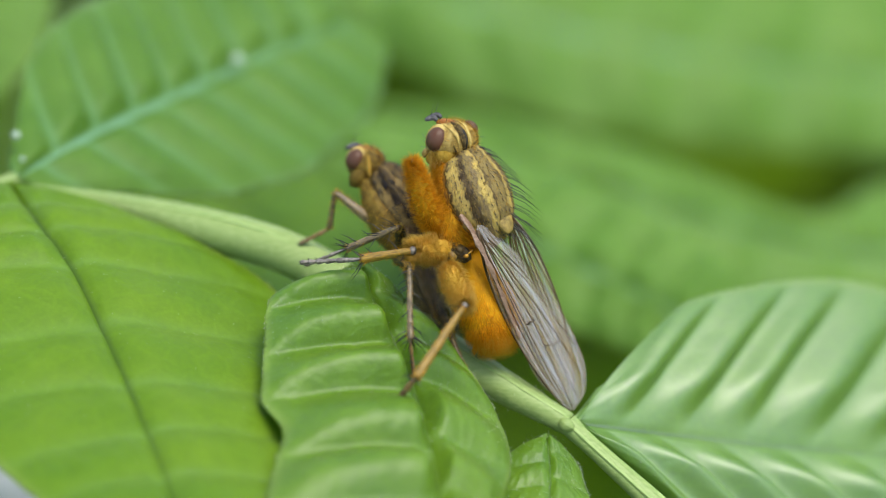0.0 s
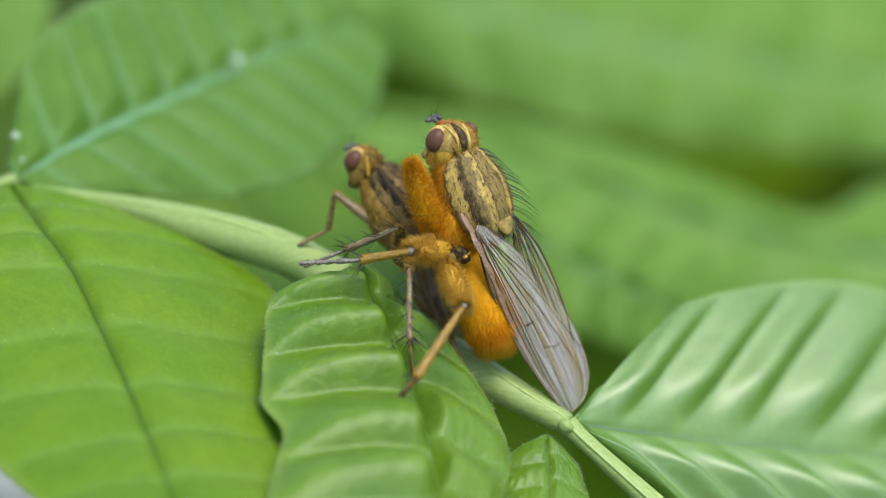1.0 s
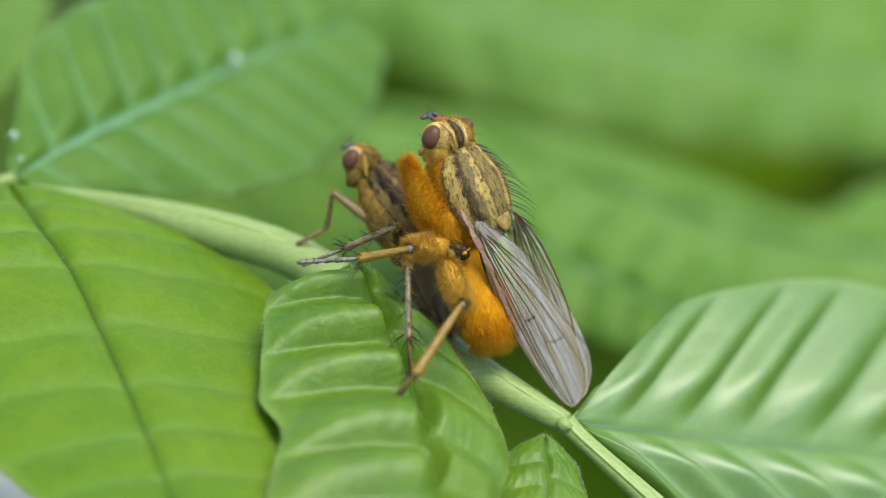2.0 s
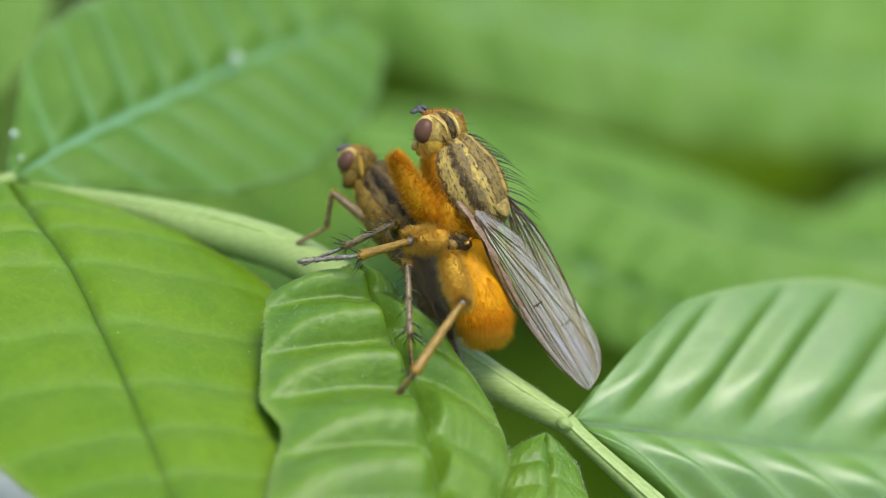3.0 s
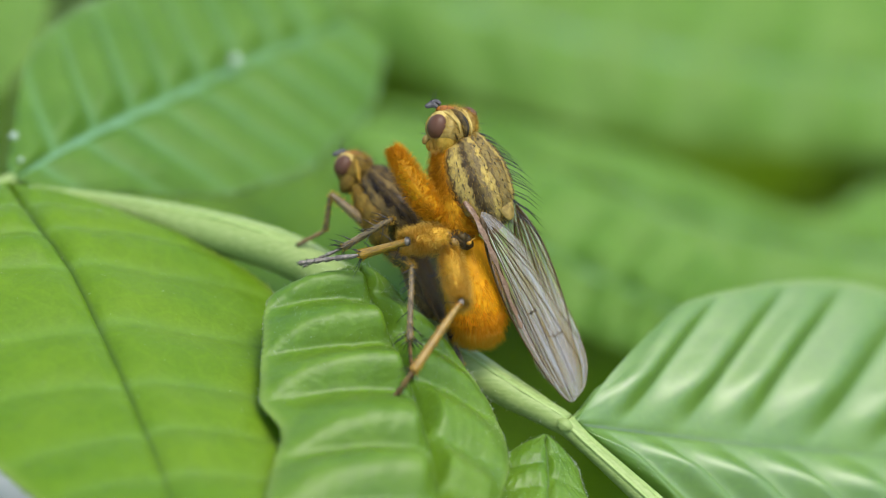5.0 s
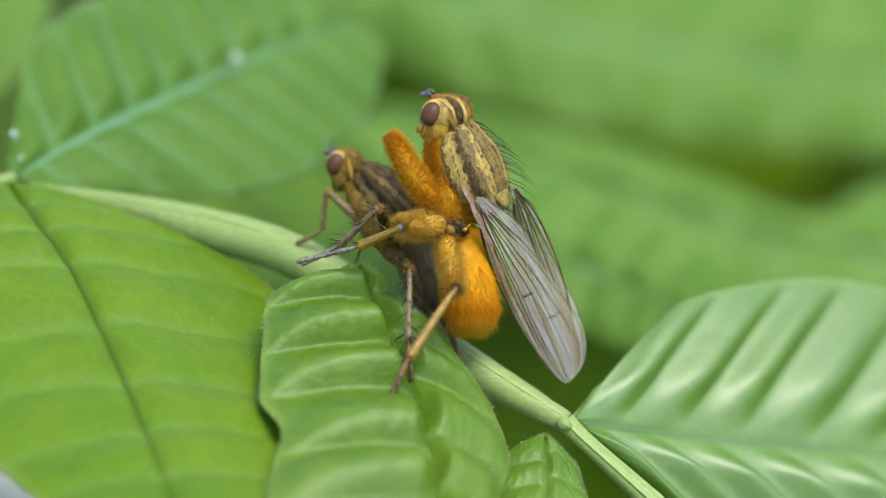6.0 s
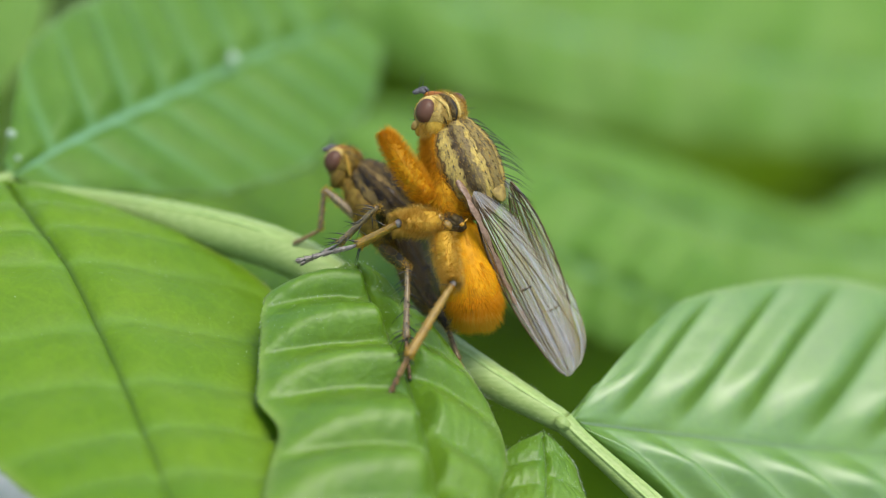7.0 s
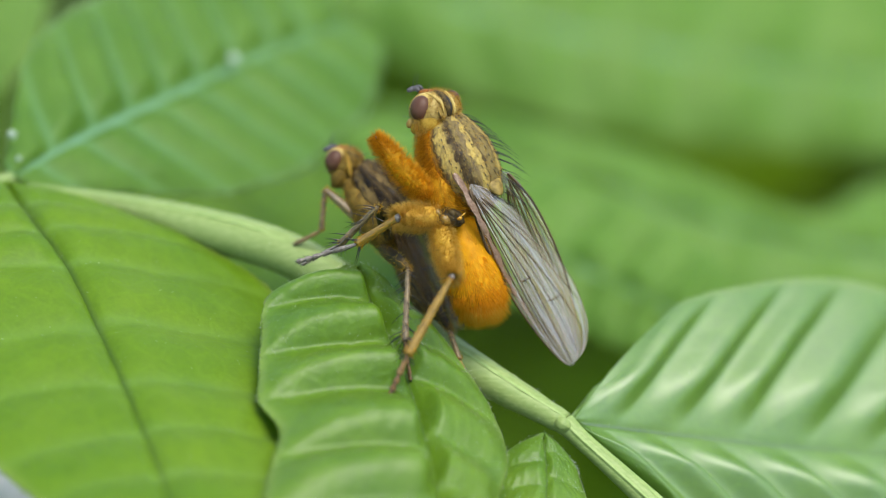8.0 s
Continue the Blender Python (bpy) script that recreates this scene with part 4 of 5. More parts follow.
    ball("knee", (3.67 * MM, 0, 0), (0.16, 0.13, 0.13), LEG_GREY, moving["male_hind_femur"])
    moving["male_hind_tibia"] = segment("hind_tibia", 3.32, 0.12, 0.15, 0.18, LEG_GOLD, fly, "", (260, 0.10, FUR), 4, 35)
    moving["male_hind_tarsus"] = foot("hind_foot", 1.96, 0.12, LEG_RUST, fly, "rust-brown jointed foot", 36)
    return fly


def make_female():
    P = FlyView(640, 330)
    rng = random.Random(22)
    fly = new("female_fly")
    tagged(fly, "dull brown dung fly held beneath its mate", "fly")
    back = (0.45, 0.62, 0.62)
    trunk = Tube([P(622, 292, 0), P(632, 300, 0), P(652, 322, 0), P(678, 350, 0.1), P(704, 378, 0.1), P(724, 400, 0.1), P(736, 414, 0.1)],
                 [(st(8), st(8)), (st(32), st(30)), (st(46), st(42)), (st(52), st(48)), (st(48), st(46)), (st(34), st(34)), (st(8), st(8))], back)
    th = part("thorax", trunk.mesh("thorax", THORAX_DULL, 44, 44, 0.00004, 5.0), fly, "mottled dark brown thorax")
    part("short_hairs", hair_mesh("short_hairs", coat(trunk, 900, 0.2, 0.9, (0.08, 0.95), (-0.25, 0.25), rng=rng), BLACK, 0.0085), th, kind="stuff")
    part("flank_fur", hair_mesh("flank_fur", coat(trunk, 1200, 0.18, 0.5, (0.08, 0.95), (0.25, 0.7), rng=rng), FUR_PALE, 0.006), th, kind="stuff")
    roots = []
    for i in range(80):
        p, n, t = trunk.place(0.12 + 0.0105 * i, rng.uniform(-0.2, 0.22) % 1)
        roots.append((p, n * 0.7 + t * 0.8, rng.uniform(0.35, 0.7), t * 0.7))
    bristle_row("back_bristles", roots, th, 0.016)
    part("back_down", hair_mesh("back_down", coat(trunk, 350, 0.10, 1.1, (0.06, 0.94), (-0.26, 0.26), rng=rng), FUR_PALE, 0.005), th, "short pale down", "stuff")
    breast = Tube([P(608, 312, 0.1), P(624, 340, 0.3), P(646, 372, 0.4), P(672, 405, 0.4), P(694, 432, 0.3), P(702, 442, 0.3)], [st(10), st(22), st(32), st(34), st(24), st(6)])
    be = part("belly", breast.mesh("belly", FACE_DULL, 26, 20, 0.00006), fly, "yellow-brown breast")
    part("fur", hair_mesh("fur", coat(breast, 600, 0.2, 0.4, rng=rng), FUR, 0.005), be, kind="stuff")

    head, ht = ball("head", P(604, 288, -0.2), (0.70, 0.68, 0.70), FACE_DULL, fly, "brownish yellow head", axis=(1, 0.5, -0.2), wrinkle=0.00004, nu=26, nv=28)
    ball("cheek", P(596, 308, 0.0), (0.52, 0.36, 0.48), FACE_DULL, head, axis=(0.35, 1, 0))
    ball("eye_ring", P(588, 280, 0.15), (0.49, 0.42, 0.32), EYE_RING, head, axis=(0.4, 0.9, 0), up=(-0.25, 0, 1))
    ball("eye", P(586, 281, 0.22), (0.44, 0.36, 0.34), EYE_BROWN, head, "brown compound eye", axis=(0.4, 0.9, 0), up=(-0.25, 0, 1), nu=26, nv=28)
    ball("eye", P(624, 275, -0.8), (0.32, 0.28, 0.32), EYE_BROWN, head, "brown compound eye", axis=(0.5, -0.85, 0), up=(0.5, 0.3, 0.6))
    ball("frons", P(604, 266, -0.15), (0.50, 0.26, 0.30), FRONS, head, "rust-brown brow", axis=(1, -0.15, 0))
    ball("crown_mark", P(618, 272, 0.05), (0.36, 0.16, 0.28), DARK_SKIN, head, axis=(0.8, -0.6, 0))
    for a, b, w, ax in ((604, 264, 0.16, (1, -0.1, 0)), (628, 284, 0.15, (0.5, -1, 0)), (612, 290, 0.5, (0.2, -1, 0))):
        ball("brow_stripe", P(a, b, w), (0.42, 0.08, 0.09), FUR_PALE, head, axis=ax)
    mouth = Tube([P(590, 316, 0.0), P(585, 324, 0.0), P(586, 331, 0)], [st(8), st(6), st(3)])
    part("mouthparts", mouth.mesh("mouthparts", DARK_SKIN, 12, 12, 0.00003), head)
    make_antenna(P(585, 262, -0.1), head, ANT)
    make_antenna(P(590, 258, -0.5), head, ANT)
    roots = [(P(a, b, 0.1), np.array(d, float), 0.4, np.array((0.3, 0, 0))) for a, b, d in
             ((596, 262, (-0.3, 1, 0)), (610, 260, (0.2, 1, 0)), (622, 262, (0.5, 1, 0)), (634, 272, (1, 0.5, 0)), (640, 284, (1, 0.1, 0)), (576, 300, (-1, 0, 0)))]
    bristle_row("head_bristles", roots, head, 0.011)
    part("down", hair_mesh("down", [*coat(ht, 500, 0.10, 0.2, (0.1, 0.95), (-0.35, 0.35), rng=rng, spread=0.4), *coat(ht, 500, 0.2, 0.2, (0.4, 0.95), rng=rng, spread=0.4)], FUR_PALE, 0.0055), head, "short pale down", "stuff")
    part("dark_hairs", hair_mesh("dark_hairs", coat(ht, 220, 0.18, 0.4, (0.2, 0.95), (-0.35, 0.35), rng=rng, spread=0.4), BLACK, 0.008), head, kind="stuff")

    tail = Tube([P(700, 400, 0.0), P(708, 420, 0.0), P(722, 462, 0.1), P(738, 510, 0.3), P(748, 545, 0.5), P(752, 556, 0.5)], [st(12), st(26), st(29), st(24), st(12), st(3)])
    ab = part("abdomen", tail.mesh("abdomen", BROWN_SKIN, 28, 20, 0.00005), fly, "brown downy abdomen")
    part("fur", hair_mesh("fur", coat(tail, 500, 0.22, 0.7, rng=rng), FUR_PALE, 0.005), ab, kind="stuff")
    V = P(690, 345, 0.9)
    w = wing_blade("wing", V, P(806, 592, 1.3), (0.85, 0.35, -0.6), 0.55, 1.3, WING_DULL, fly, "smoky brown folded wing", 3, V)
    w.matrix_basis = Matrix.Translation(Vector(V))
    w2 = wing_blade("wing", P(716, 350, 0.4), P(800, 575, 0.2), (-0.85, -0.35, -0.3), 0.7, 1.2, WING_DULL, fly, "smoky brown folded wing", 4, V)
    w2.matrix_basis = Matrix.Translation(Vector(V))
    for d, r in ((0, 1.0), (9, 0.8), (-9, 0.6)):
        strip = Tube([P(662 + d, 334 - d, 0.85), P(684 + d, 350 - d, 1.02), P(704 + d, 376 - d, 1.0), P(728 + d, 414 - d, 0.9)], [st(2), st(6 * r), st(5 * r), st(2)])
        part("wing_root", strip.mesh("wing_root", WING_VEIN, 18, 10, 0.00005, d), fly, "brown ridge of the wing root")

    for key, name, (tar, tib, fe), rf, rt, material in (("female_front", "front", (1.29, 1.61, 2.16), 0.20, 0.09, LEG_BROWN), ("female_mid", "middle", (1.68, 2.19, 3.27), 0.24, 0.11, LEG_BROWN),
                                                        ("female_hind", "hind", (1.49, 2.77, 4.58), 0.26, 0.10, LEG_BROWN), ("female_far", "far_hind", (1.16, 1.27, 3.83), 0.2, 0.09, LEG_BROWN)):
        seed = sum(map(ord, key))
        moving[key + "_femur"] = segment(name + "_femur", fe, rf * 0.8, rf, rf * 0.55, material if name == "front" else DARK_SKIN, fly, "", (200, 0.16, FUR_PALE), 0, seed, 0.4)
        moving[key + "_tibia"] = segment(name + "_tibia", tib, rt, rt * 1.1, rt * 1.25, material, fly, "", (140, 0.09, FUR_PALE), 0 if name in ("front", "far_hind") else 32, seed + 1)
        moving[key + "_tarsus"] = foot(name + "_foot", tar, 0.075, LEG_GREY if name == "middle" else LEG_GOLD if name == "far_hind" else LEG_RUST, fly, "thin jointed foot", seed + 2)
    return fly


male_fly = make_male()
female_fly = make_female()


# ---- movements ----
def motions():
    walk(male_fly, [(t, RIG @ m) for t, m in (
        (0, mm(0.997, 1.875, 0.000, 4.99, -4.83, -2.53)), (0.5, mm(0.985, 1.876, 0.000, 4.40, -5.63, -2.31)), (1, mm(1.004, 1.864, 0.000, 4.35, -6.08, -2.56)),
        (1.5, mm(1.007, 1.890, 0.000, 4.86, -5.19, -2.40)), (1.7, mm(1.007, 1.890, 0.000, 4.86, -5.19, -2.40)), (2.8, mm(0.846, 2.291, 0.000, 3.19, -2.86, 3.65)),
        (3, mm(0.846, 2.291, 0.000, 3.19, -2.86, 3.65)), (3.5, mm(0.804, 2.339, 0.000, 0.24, -3.51, 4.14)), (3.7, mm(1.028, 2.262, 0.000, 3.06, -0.86, 0.48)),
        (3.8, mm(1.225, 2.203, 0.000, 5.43, 1.24, -2.40)), (4, mm(1.352, 2.166, 0.000, 6.52, 2.21, -4.05)), (4.5, mm(1.131, 2.299, 0.000, 6.55, 0.61, -2.34)),
        (4.7, mm(1.131, 2.299, 0.000, 6.55, 0.61, -2.34)), (5.8, mm(0.915, 2.785, 0.000, 2.06, 0.16, -1.32)), (6, mm(0.915, 2.785, 0.000, 2.06, 0.16, -1.32)),
        (6.5, mm(0.904, 2.883, 0.000, 0.89, -1.02, -0.40)), (7, mm(0.844, 2.906, 0.000, 0.00, -0.00, 0.00)), (7.5, mm(0.736, 3.083, 0.000, -3.27, -1.04, 1.94)),
        (8, mm(0.682, 3.087, 0.000, -3.68, -0.73, 1.81)),
    )])
    walk(female_fly, [(t, RIG @ m) for t, m in (
        (0, mm(-2.318, 2.253, -3.200, 1.07, -0.80, -6.71)), (0.5, mm(-2.323, 2.262, -3.200, 1.04, -0.58, -6.20)), (1, mm(-2.325, 2.283, -3.200, 1.51, -0.43, -5.39)),
        (1.5, mm(-2.315, 2.278, -3.200, 1.53, -0.55, -6.10)), (1.7, mm(-2.315, 2.278, -3.200, 1.53, -0.55, -6.10)), (2.8, mm(-2.482, 2.231, -3.200, 0.84, -0.90, -3.21)),
        (3, mm(-2.482, 2.231, -3.200, 0.84, -0.90, -3.21)), (3.5, mm(-2.497, 2.189, -3.200, 0.55, -0.68, -3.31)), (3.7, mm(-2.514, 2.162, -3.200, 0.26, -0.80, -2.72)),
        (3.8, mm(-2.529, 2.139, -3.200, 0.01, -0.91, -2.20)), (4, mm(-2.537, 2.125, -3.200, -0.15, -0.99, -1.87)), (4.5, mm(-2.522, 2.125, -3.200, 0.14, -0.88, -1.97)),
        (4.7, mm(-2.522, 2.125, -3.200, 0.14, -0.88, -1.97)), (5.8, mm(-2.851, 2.185, -3.200, 0.58, 0.50, 0.30)), (6, mm(-2.851, 2.185, -3.200, 0.58, 0.50, 0.30)),
        (6.5, mm(-2.844, 2.226, -3.200, 0.55, 0.36, -0.77)), (7, mm(-2.831, 2.276, -3.200, 0.00, -0.00, 0.00)), (7.5, mm(-2.841, 2.245, -3.200, -0.21, 0.01, -1.40)),
        (8, mm(-2.844, 2.290, -3.200, -0.19, -0.08, -0.71)),
    )])
    for wing in (moving['wing_near'], moving['wing_far']):
        walk(wing, [
        (0, mm(0.483, -0.945, 1.300, -8.01, 9.81, 3.06)), (0.5, mm(0.483, -0.945, 1.300, -7.29, 9.22, 2.65)), (1, mm(0.483, -0.945, 1.300, -4.44, 3.43, 0.76)),
        (1.5, mm(0.483, -0.945, 1.300, -2.44, -1.26, -0.90)), (1.7, mm(0.483, -0.945, 1.300, -2.44, -1.26, -0.90)), (2.8, mm(0.483, -0.945, 1.300, -7.89, 5.43, 2.25)),
        (3, mm(0.483, -0.945, 1.300, -7.89, 5.43, 2.25)), (3.5, mm(0.483, -0.945, 1.300, -8.10, 10.39, 3.82)), (3.7, mm(0.483, -0.945, 1.300, -9.63, 8.02, 2.59)),
        (3.8, mm(0.483, -0.945, 1.300, -9.84, 4.48, 2.00)), (4, mm(0.483, -0.945, 1.300, -10.51, 2.06, 1.03)), (4.5, mm(0.483, -0.945, 1.300, -12.29, 3.98, 1.73)),
        (4.7, mm(0.483, -0.945, 1.300, -12.29, 3.98, 1.73)), (5.8, mm(0.483, -0.945, 1.300, 0.15, -2.63, -1.34)), (6, mm(0.483, -0.945, 1.300, 0.15, -2.63, -1.34)),
        (6.5, mm(0.483, -0.945, 1.300, -0.77, 1.43, -0.02)), (7, mm(0.483, -0.945, 1.300, 1.10, -1.56, -0.77)), (7.5, mm(0.483, -0.945, 1.300, 5.73, -0.64, -1.28)),
        (8, mm(0.483, -0.945, 1.300, 6.43, -2.43, -1.67)),
    ])
    walk(moving['abdomen'], [
        (0, mm(-0.147, -1.785, -0.100, 3.97, 4.62, 9.69)), (0.5, mm(-0.147, -1.785, -0.100, 4.09, 4.66, 9.75)), (1, mm(-0.147, -1.785, -0.100, 3.54, 4.66, 9.85)),
        (1.5, mm(-0.147, -1.785, -0.100, 3.92, 4.63, 9.70)), (1.7, mm(-0.147, -1.785, -0.100, 3.92, 4.63, 9.70)), (2.8, mm(-0.147, -1.785, -0.100, -6.38, -1.55, -0.72)),
        (3, mm(-0.147, -1.785, -0.100, -6.38, -1.55, -0.72)), (3.5, mm(-0.147, -1.785, -0.100, -2.18, -1.01, -1.29)), (3.7, mm(-0.147, -1.785, -0.100, -1.96, -1.60, -2.62)),
        (3.8, mm(-0.147, -1.785, -0.100, -2.80, -1.99, -3.04)), (4, mm(-0.147, -1.785, -0.100, -3.13, -2.15, -3.23)), (4.5, mm(-0.147, -1.785, -0.100, -2.54, -0.56, -0.20)),
        (4.7, mm(-0.147, -1.785, -0.100, -2.54, -0.56, -0.20)), (5.8, mm(-0.147, -1.785, -0.100, -5.23, -2.61, -3.22)), (6, mm(-0.147, -1.785, -0.100, -5.23, -2.61, -3.22)),
        (6.5, mm(-0.147, -1.785, -0.100, 0.50, -0.68, -1.72)), (7, mm(-0.147, -1.785, -0.100, 0.00, -0.00, 0.00)), (7.5, mm(-0.147, -1.785, -0.100, 5.37, 1.81, 2.19)),
        (8, mm(-0.147, -1.785, -0.100, 6.74, 2.56, 3.63)),
    ])
    walk(moving['front_femur'], [
        (0, mm(-1.239, -1.092, 0.600, 12.19, 12.92, -13.33)), (0.5, mm(-1.239, -1.092, 0.600, 12.51, 13.20, -13.29)), (1, mm(-1.239, -1.092, 0.600, 12.63, 13.42, -13.59)),
        (1.5, mm(-1.239, -1.092, 0.600, 12.76, 13.44, -13.30)), (1.7, mm(-1.239, -1.092, 0.600, 12.76, 13.44, -13.30)), (2.8, mm(-1.239, -1.092, 0.600, 11.12, 9.79, -6.53)),
        (3, mm(-1.239, -1.092, 0.600, 11.12, 9.79, -6.53)), (3.5, mm(-1.239, -1.092, 0.600, 12.82, 9.87, -2.43)), (3.7, mm(-1.239, -1.092, 0.600, 3.20, 3.60, 0.40)),
        (3.8, mm(-1.239, -1.092, 0.600, -3.10, -0.20, 2.10)), (4, mm(-1.239, -1.092, 0.600, -10.10, -4.88, 4.05)), (4.5, mm(-1.239, -1.092, 0.600, -10.36, -7.39, 2.90)),
        (4.7, mm(-1.239, -1.092, 0.600, -10.36, -7.39, 2.90)), (5.8, mm(-1.239, -1.092, 0.600, -2.67, -1.94, -1.36)), (6, mm(-1.239, -1.092, 0.600, -2.67, -1.94, -1.36)),
        (6.5, mm(-1.239, -1.092, 0.600, -6.75, -4.68, 0.18)), (7, mm(-1.239, -1.092, 0.600, -4.03, -2.79, -0.05)), (7.5, mm(-1.239, -1.092, 0.600, 10.54, 6.47, 3.83)),
        (8, mm(-1.239, -1.092, 0.600, 13.34, 7.51, 6.75)),
    ])
    walk(moving['male_mid_tarsus'], [
        (0, mm(-3.809, -2.292, 1.662, 0.00, 16.00, -172.98)), (0.5, mm(-3.782, -2.291, 1.675, -0.00, 14.95, -173.48)), (1, mm(-3.775, -2.297, 1.690, 0.00, 14.14, -173.33)),
        (1.5, mm(-3.802, -2.304, 1.639, 0.00, 14.63, -173.29)), (1.7, mm(-3.802, -2.304, 1.639, 0.00, 14.63, -173.29)), (2.8, mm(-3.967, -2.253, 1.441, 0.00, 17.97, -177.21)),
        (3, mm(-3.967, -2.253, 1.441, 0.00, 17.97, -177.21)), (3.5, mm(-3.919, -2.328, 1.318, 0.00, 16.23, -178.36)), (3.7, mm(-4.019, -2.449, 1.196, 0.00, 16.99, -174.02)),
        (3.8, mm(-4.112, -2.567, 1.128, 0.00, 17.69, -170.34)), (4, mm(-4.151, -2.653, 1.042, 0.00, 16.46, -168.62)), (4.5, mm(-4.015, -2.598, 1.247, 0.00, 17.23, -169.43)),
        (4.7, mm(-4.015, -2.598, 1.247, 0.00, 17.23, -169.43)), (5.8, mm(-3.886, -2.788, 1.060, -0.00, 16.94, -164.11)), (6, mm(-3.886, -2.788, 1.060, -0.00, 16.94, -164.11)),
        (6.5, mm(-3.862, -2.830, 0.932, -0.00, 12.40, -165.42)), (7, mm(-3.822, -2.814, 0.726, -0.00, 11.36, -165.42)), (7.5, mm(-3.852, -2.825, 0.778, 0.00, 14.61, -165.85)),
        (8, mm(-3.773, -2.858, 0.652, 0.00, 13.02, -166.28)),
    ])
    walk(moving['male_mid_tibia'], [
        (0, mm(-1.863, -1.850, 2.019, 0.00, 10.16, -167.18)), (0.5, mm(-1.859, -1.852, 2.141, 0.00, 13.30, -167.12)), (1, mm(-1.855, -1.850, 2.163, 0.00, 13.48, -166.87)),
        (1.5, mm(-1.862, -1.864, 2.028, -0.00, 11.07, -167.23)), (1.7, mm(-1.862, -1.864, 2.028, -0.00, 11.07, -167.23)), (2.8, mm(-2.009, -1.807, 1.719, 0.00, 7.88, -167.17)),
        (3, mm(-2.009, -1.807, 1.719, 0.00, 7.88, -167.17)), (3.5, mm(-2.012, -1.813, 1.774, 0.00, 12.99, -164.89)), (3.7, mm(-2.165, -1.914, 1.816, 0.00, 17.82, -163.90)),
        (3.8, mm(-2.293, -2.017, 1.833, 0.00, 20.37, -163.18)), (4, mm(-2.364, -2.094, 1.819, 0.00, 22.55, -162.61)), (4.5, mm(-2.243, -1.969, 2.002, 0.00, 21.87, -160.44)),
        (4.7, mm(-2.243, -1.969, 2.002, 0.00, 21.87, -160.44)), (5.8, mm(-2.330, -2.014, 2.105, 0.00, 31.01, -153.56)), (6, mm(-2.330, -2.014, 2.105, 0.00, 31.01, -153.56)),
        (6.5, mm(-2.315, -2.029, 1.968, 0.00, 30.75, -152.59)), (7, mm(-2.302, -2.018, 1.805, 0.00, 32.15, -152.37)), (7.5, mm(-2.304, -2.007, 1.799, 0.00, 30.27, -152.15)),
        (8, mm(-2.242, -2.023, 1.686, -0.00, 30.66, -151.38)),
    ])
    walk(moving['male_mid_femur'], [
        (0, mm(-0.465, -1.936, 0.119, 0.00, -53.60, 176.47)), (0.5, mm(-0.523, -1.932, 0.197, -0.00, -55.46, 176.55)), (1, mm(-0.532, -1.932, 0.210, 0.00, -55.83, 176.46)),
        (1.5, mm(-0.469, -1.935, 0.124, 0.00, -53.79, 177.08)), (1.7, mm(-0.469, -1.935, 0.124, 0.00, -53.79, 177.08)), (2.8, mm(-0.362, -1.946, 0.033, 0.00, -45.56, 175.18)),
        (3, mm(-0.362, -1.946, 0.033, 0.00, -45.56, 175.18)), (3.5, mm(-0.393, -1.943, 0.060, 0.00, -46.54, 175.43)), (3.7, mm(-0.484, -1.932, 0.159, 0.00, -44.58, 179.37)),
        (3.8, mm(-0.560, -1.934, 0.232, -0.00, -42.70, -177.26)), (4, mm(-0.596, -1.938, 0.263, -0.00, -41.25, -174.97)), (4.5, mm(-0.614, -1.934, 0.293, -0.00, -46.36, -178.78)),
        (4.7, mm(-0.614, -1.934, 0.293, -0.00, -46.36, -178.78)), (5.8, mm(-0.707, -1.940, 0.392, 0.00, -46.50, -177.39)), (6, mm(-0.707, -1.940, 0.392, 0.00, -46.50, -177.39)),
        (6.5, mm(-0.637, -1.938, 0.310, 0.00, -44.60, -176.91)), (7, mm(-0.551, -1.933, 0.223, 0.00, -42.06, -177.23)), (7.5, mm(-0.549, -1.933, 0.222, 0.00, -41.92, -177.57)),
        (8, mm(-0.458, -1.928, 0.142, -0.00, -40.83, -176.98)),
    ])
    walk(moving['male_hind_tarsus'], [
        (0, mm(-1.248, -6.098, 5.913, 0.00, 40.20, -127.50)), (0.5, mm(-1.164, -6.118, 5.820, 0.00, 38.40, -128.65)), (1, mm(-1.114, -6.118, 5.826, -0.00, 38.29, -128.86)),
        (1.5, mm(-1.185, -6.033, 5.782, 0.00, 35.38, -127.97)), (1.7, mm(-1.185, -6.033, 5.782, 0.00, 35.38, -127.97)), (2.8, mm(-2.016, -6.365, 5.627, 0.00, 39.55, -130.33)),
        (3, mm(-2.016, -6.365, 5.627, 0.00, 39.55, -130.33)), (3.5, mm(-1.968, -6.667, 5.304, -0.00, 40.83, -132.93)), (3.7, mm(-1.972, -6.457, 5.512, 0.00, 39.70, -127.05)),
        (3.8, mm(-1.993, -6.277, 5.690, -0.00, 38.23, -122.50)), (4, mm(-1.996, -6.194, 5.770, 0.00, 37.35, -120.32)), (4.5, mm(-1.906, -6.250, 5.887, -0.00, 38.56, -120.88)),
        (4.7, mm(-1.906, -6.250, 5.887, -0.00, 38.56, -120.88)), (5.8, mm(-1.918, -6.624, 4.681, 0.00, 17.40, -113.04)), (6, mm(-1.918, -6.624, 4.681, 0.00, 17.40, -113.04)),
        (6.5, mm(-1.895, -6.790, 4.619, 0.00, 19.01, -115.39)), (7, mm(-1.959, -6.852, 4.478, 0.00, 20.22, -115.53)), (7.5, mm(-2.024, -7.075, 3.827, 0.00, 13.85, -116.10)),
        (8, mm(-1.992, -7.153, 3.956, 0.00, 20.24, -116.15)),
    ])
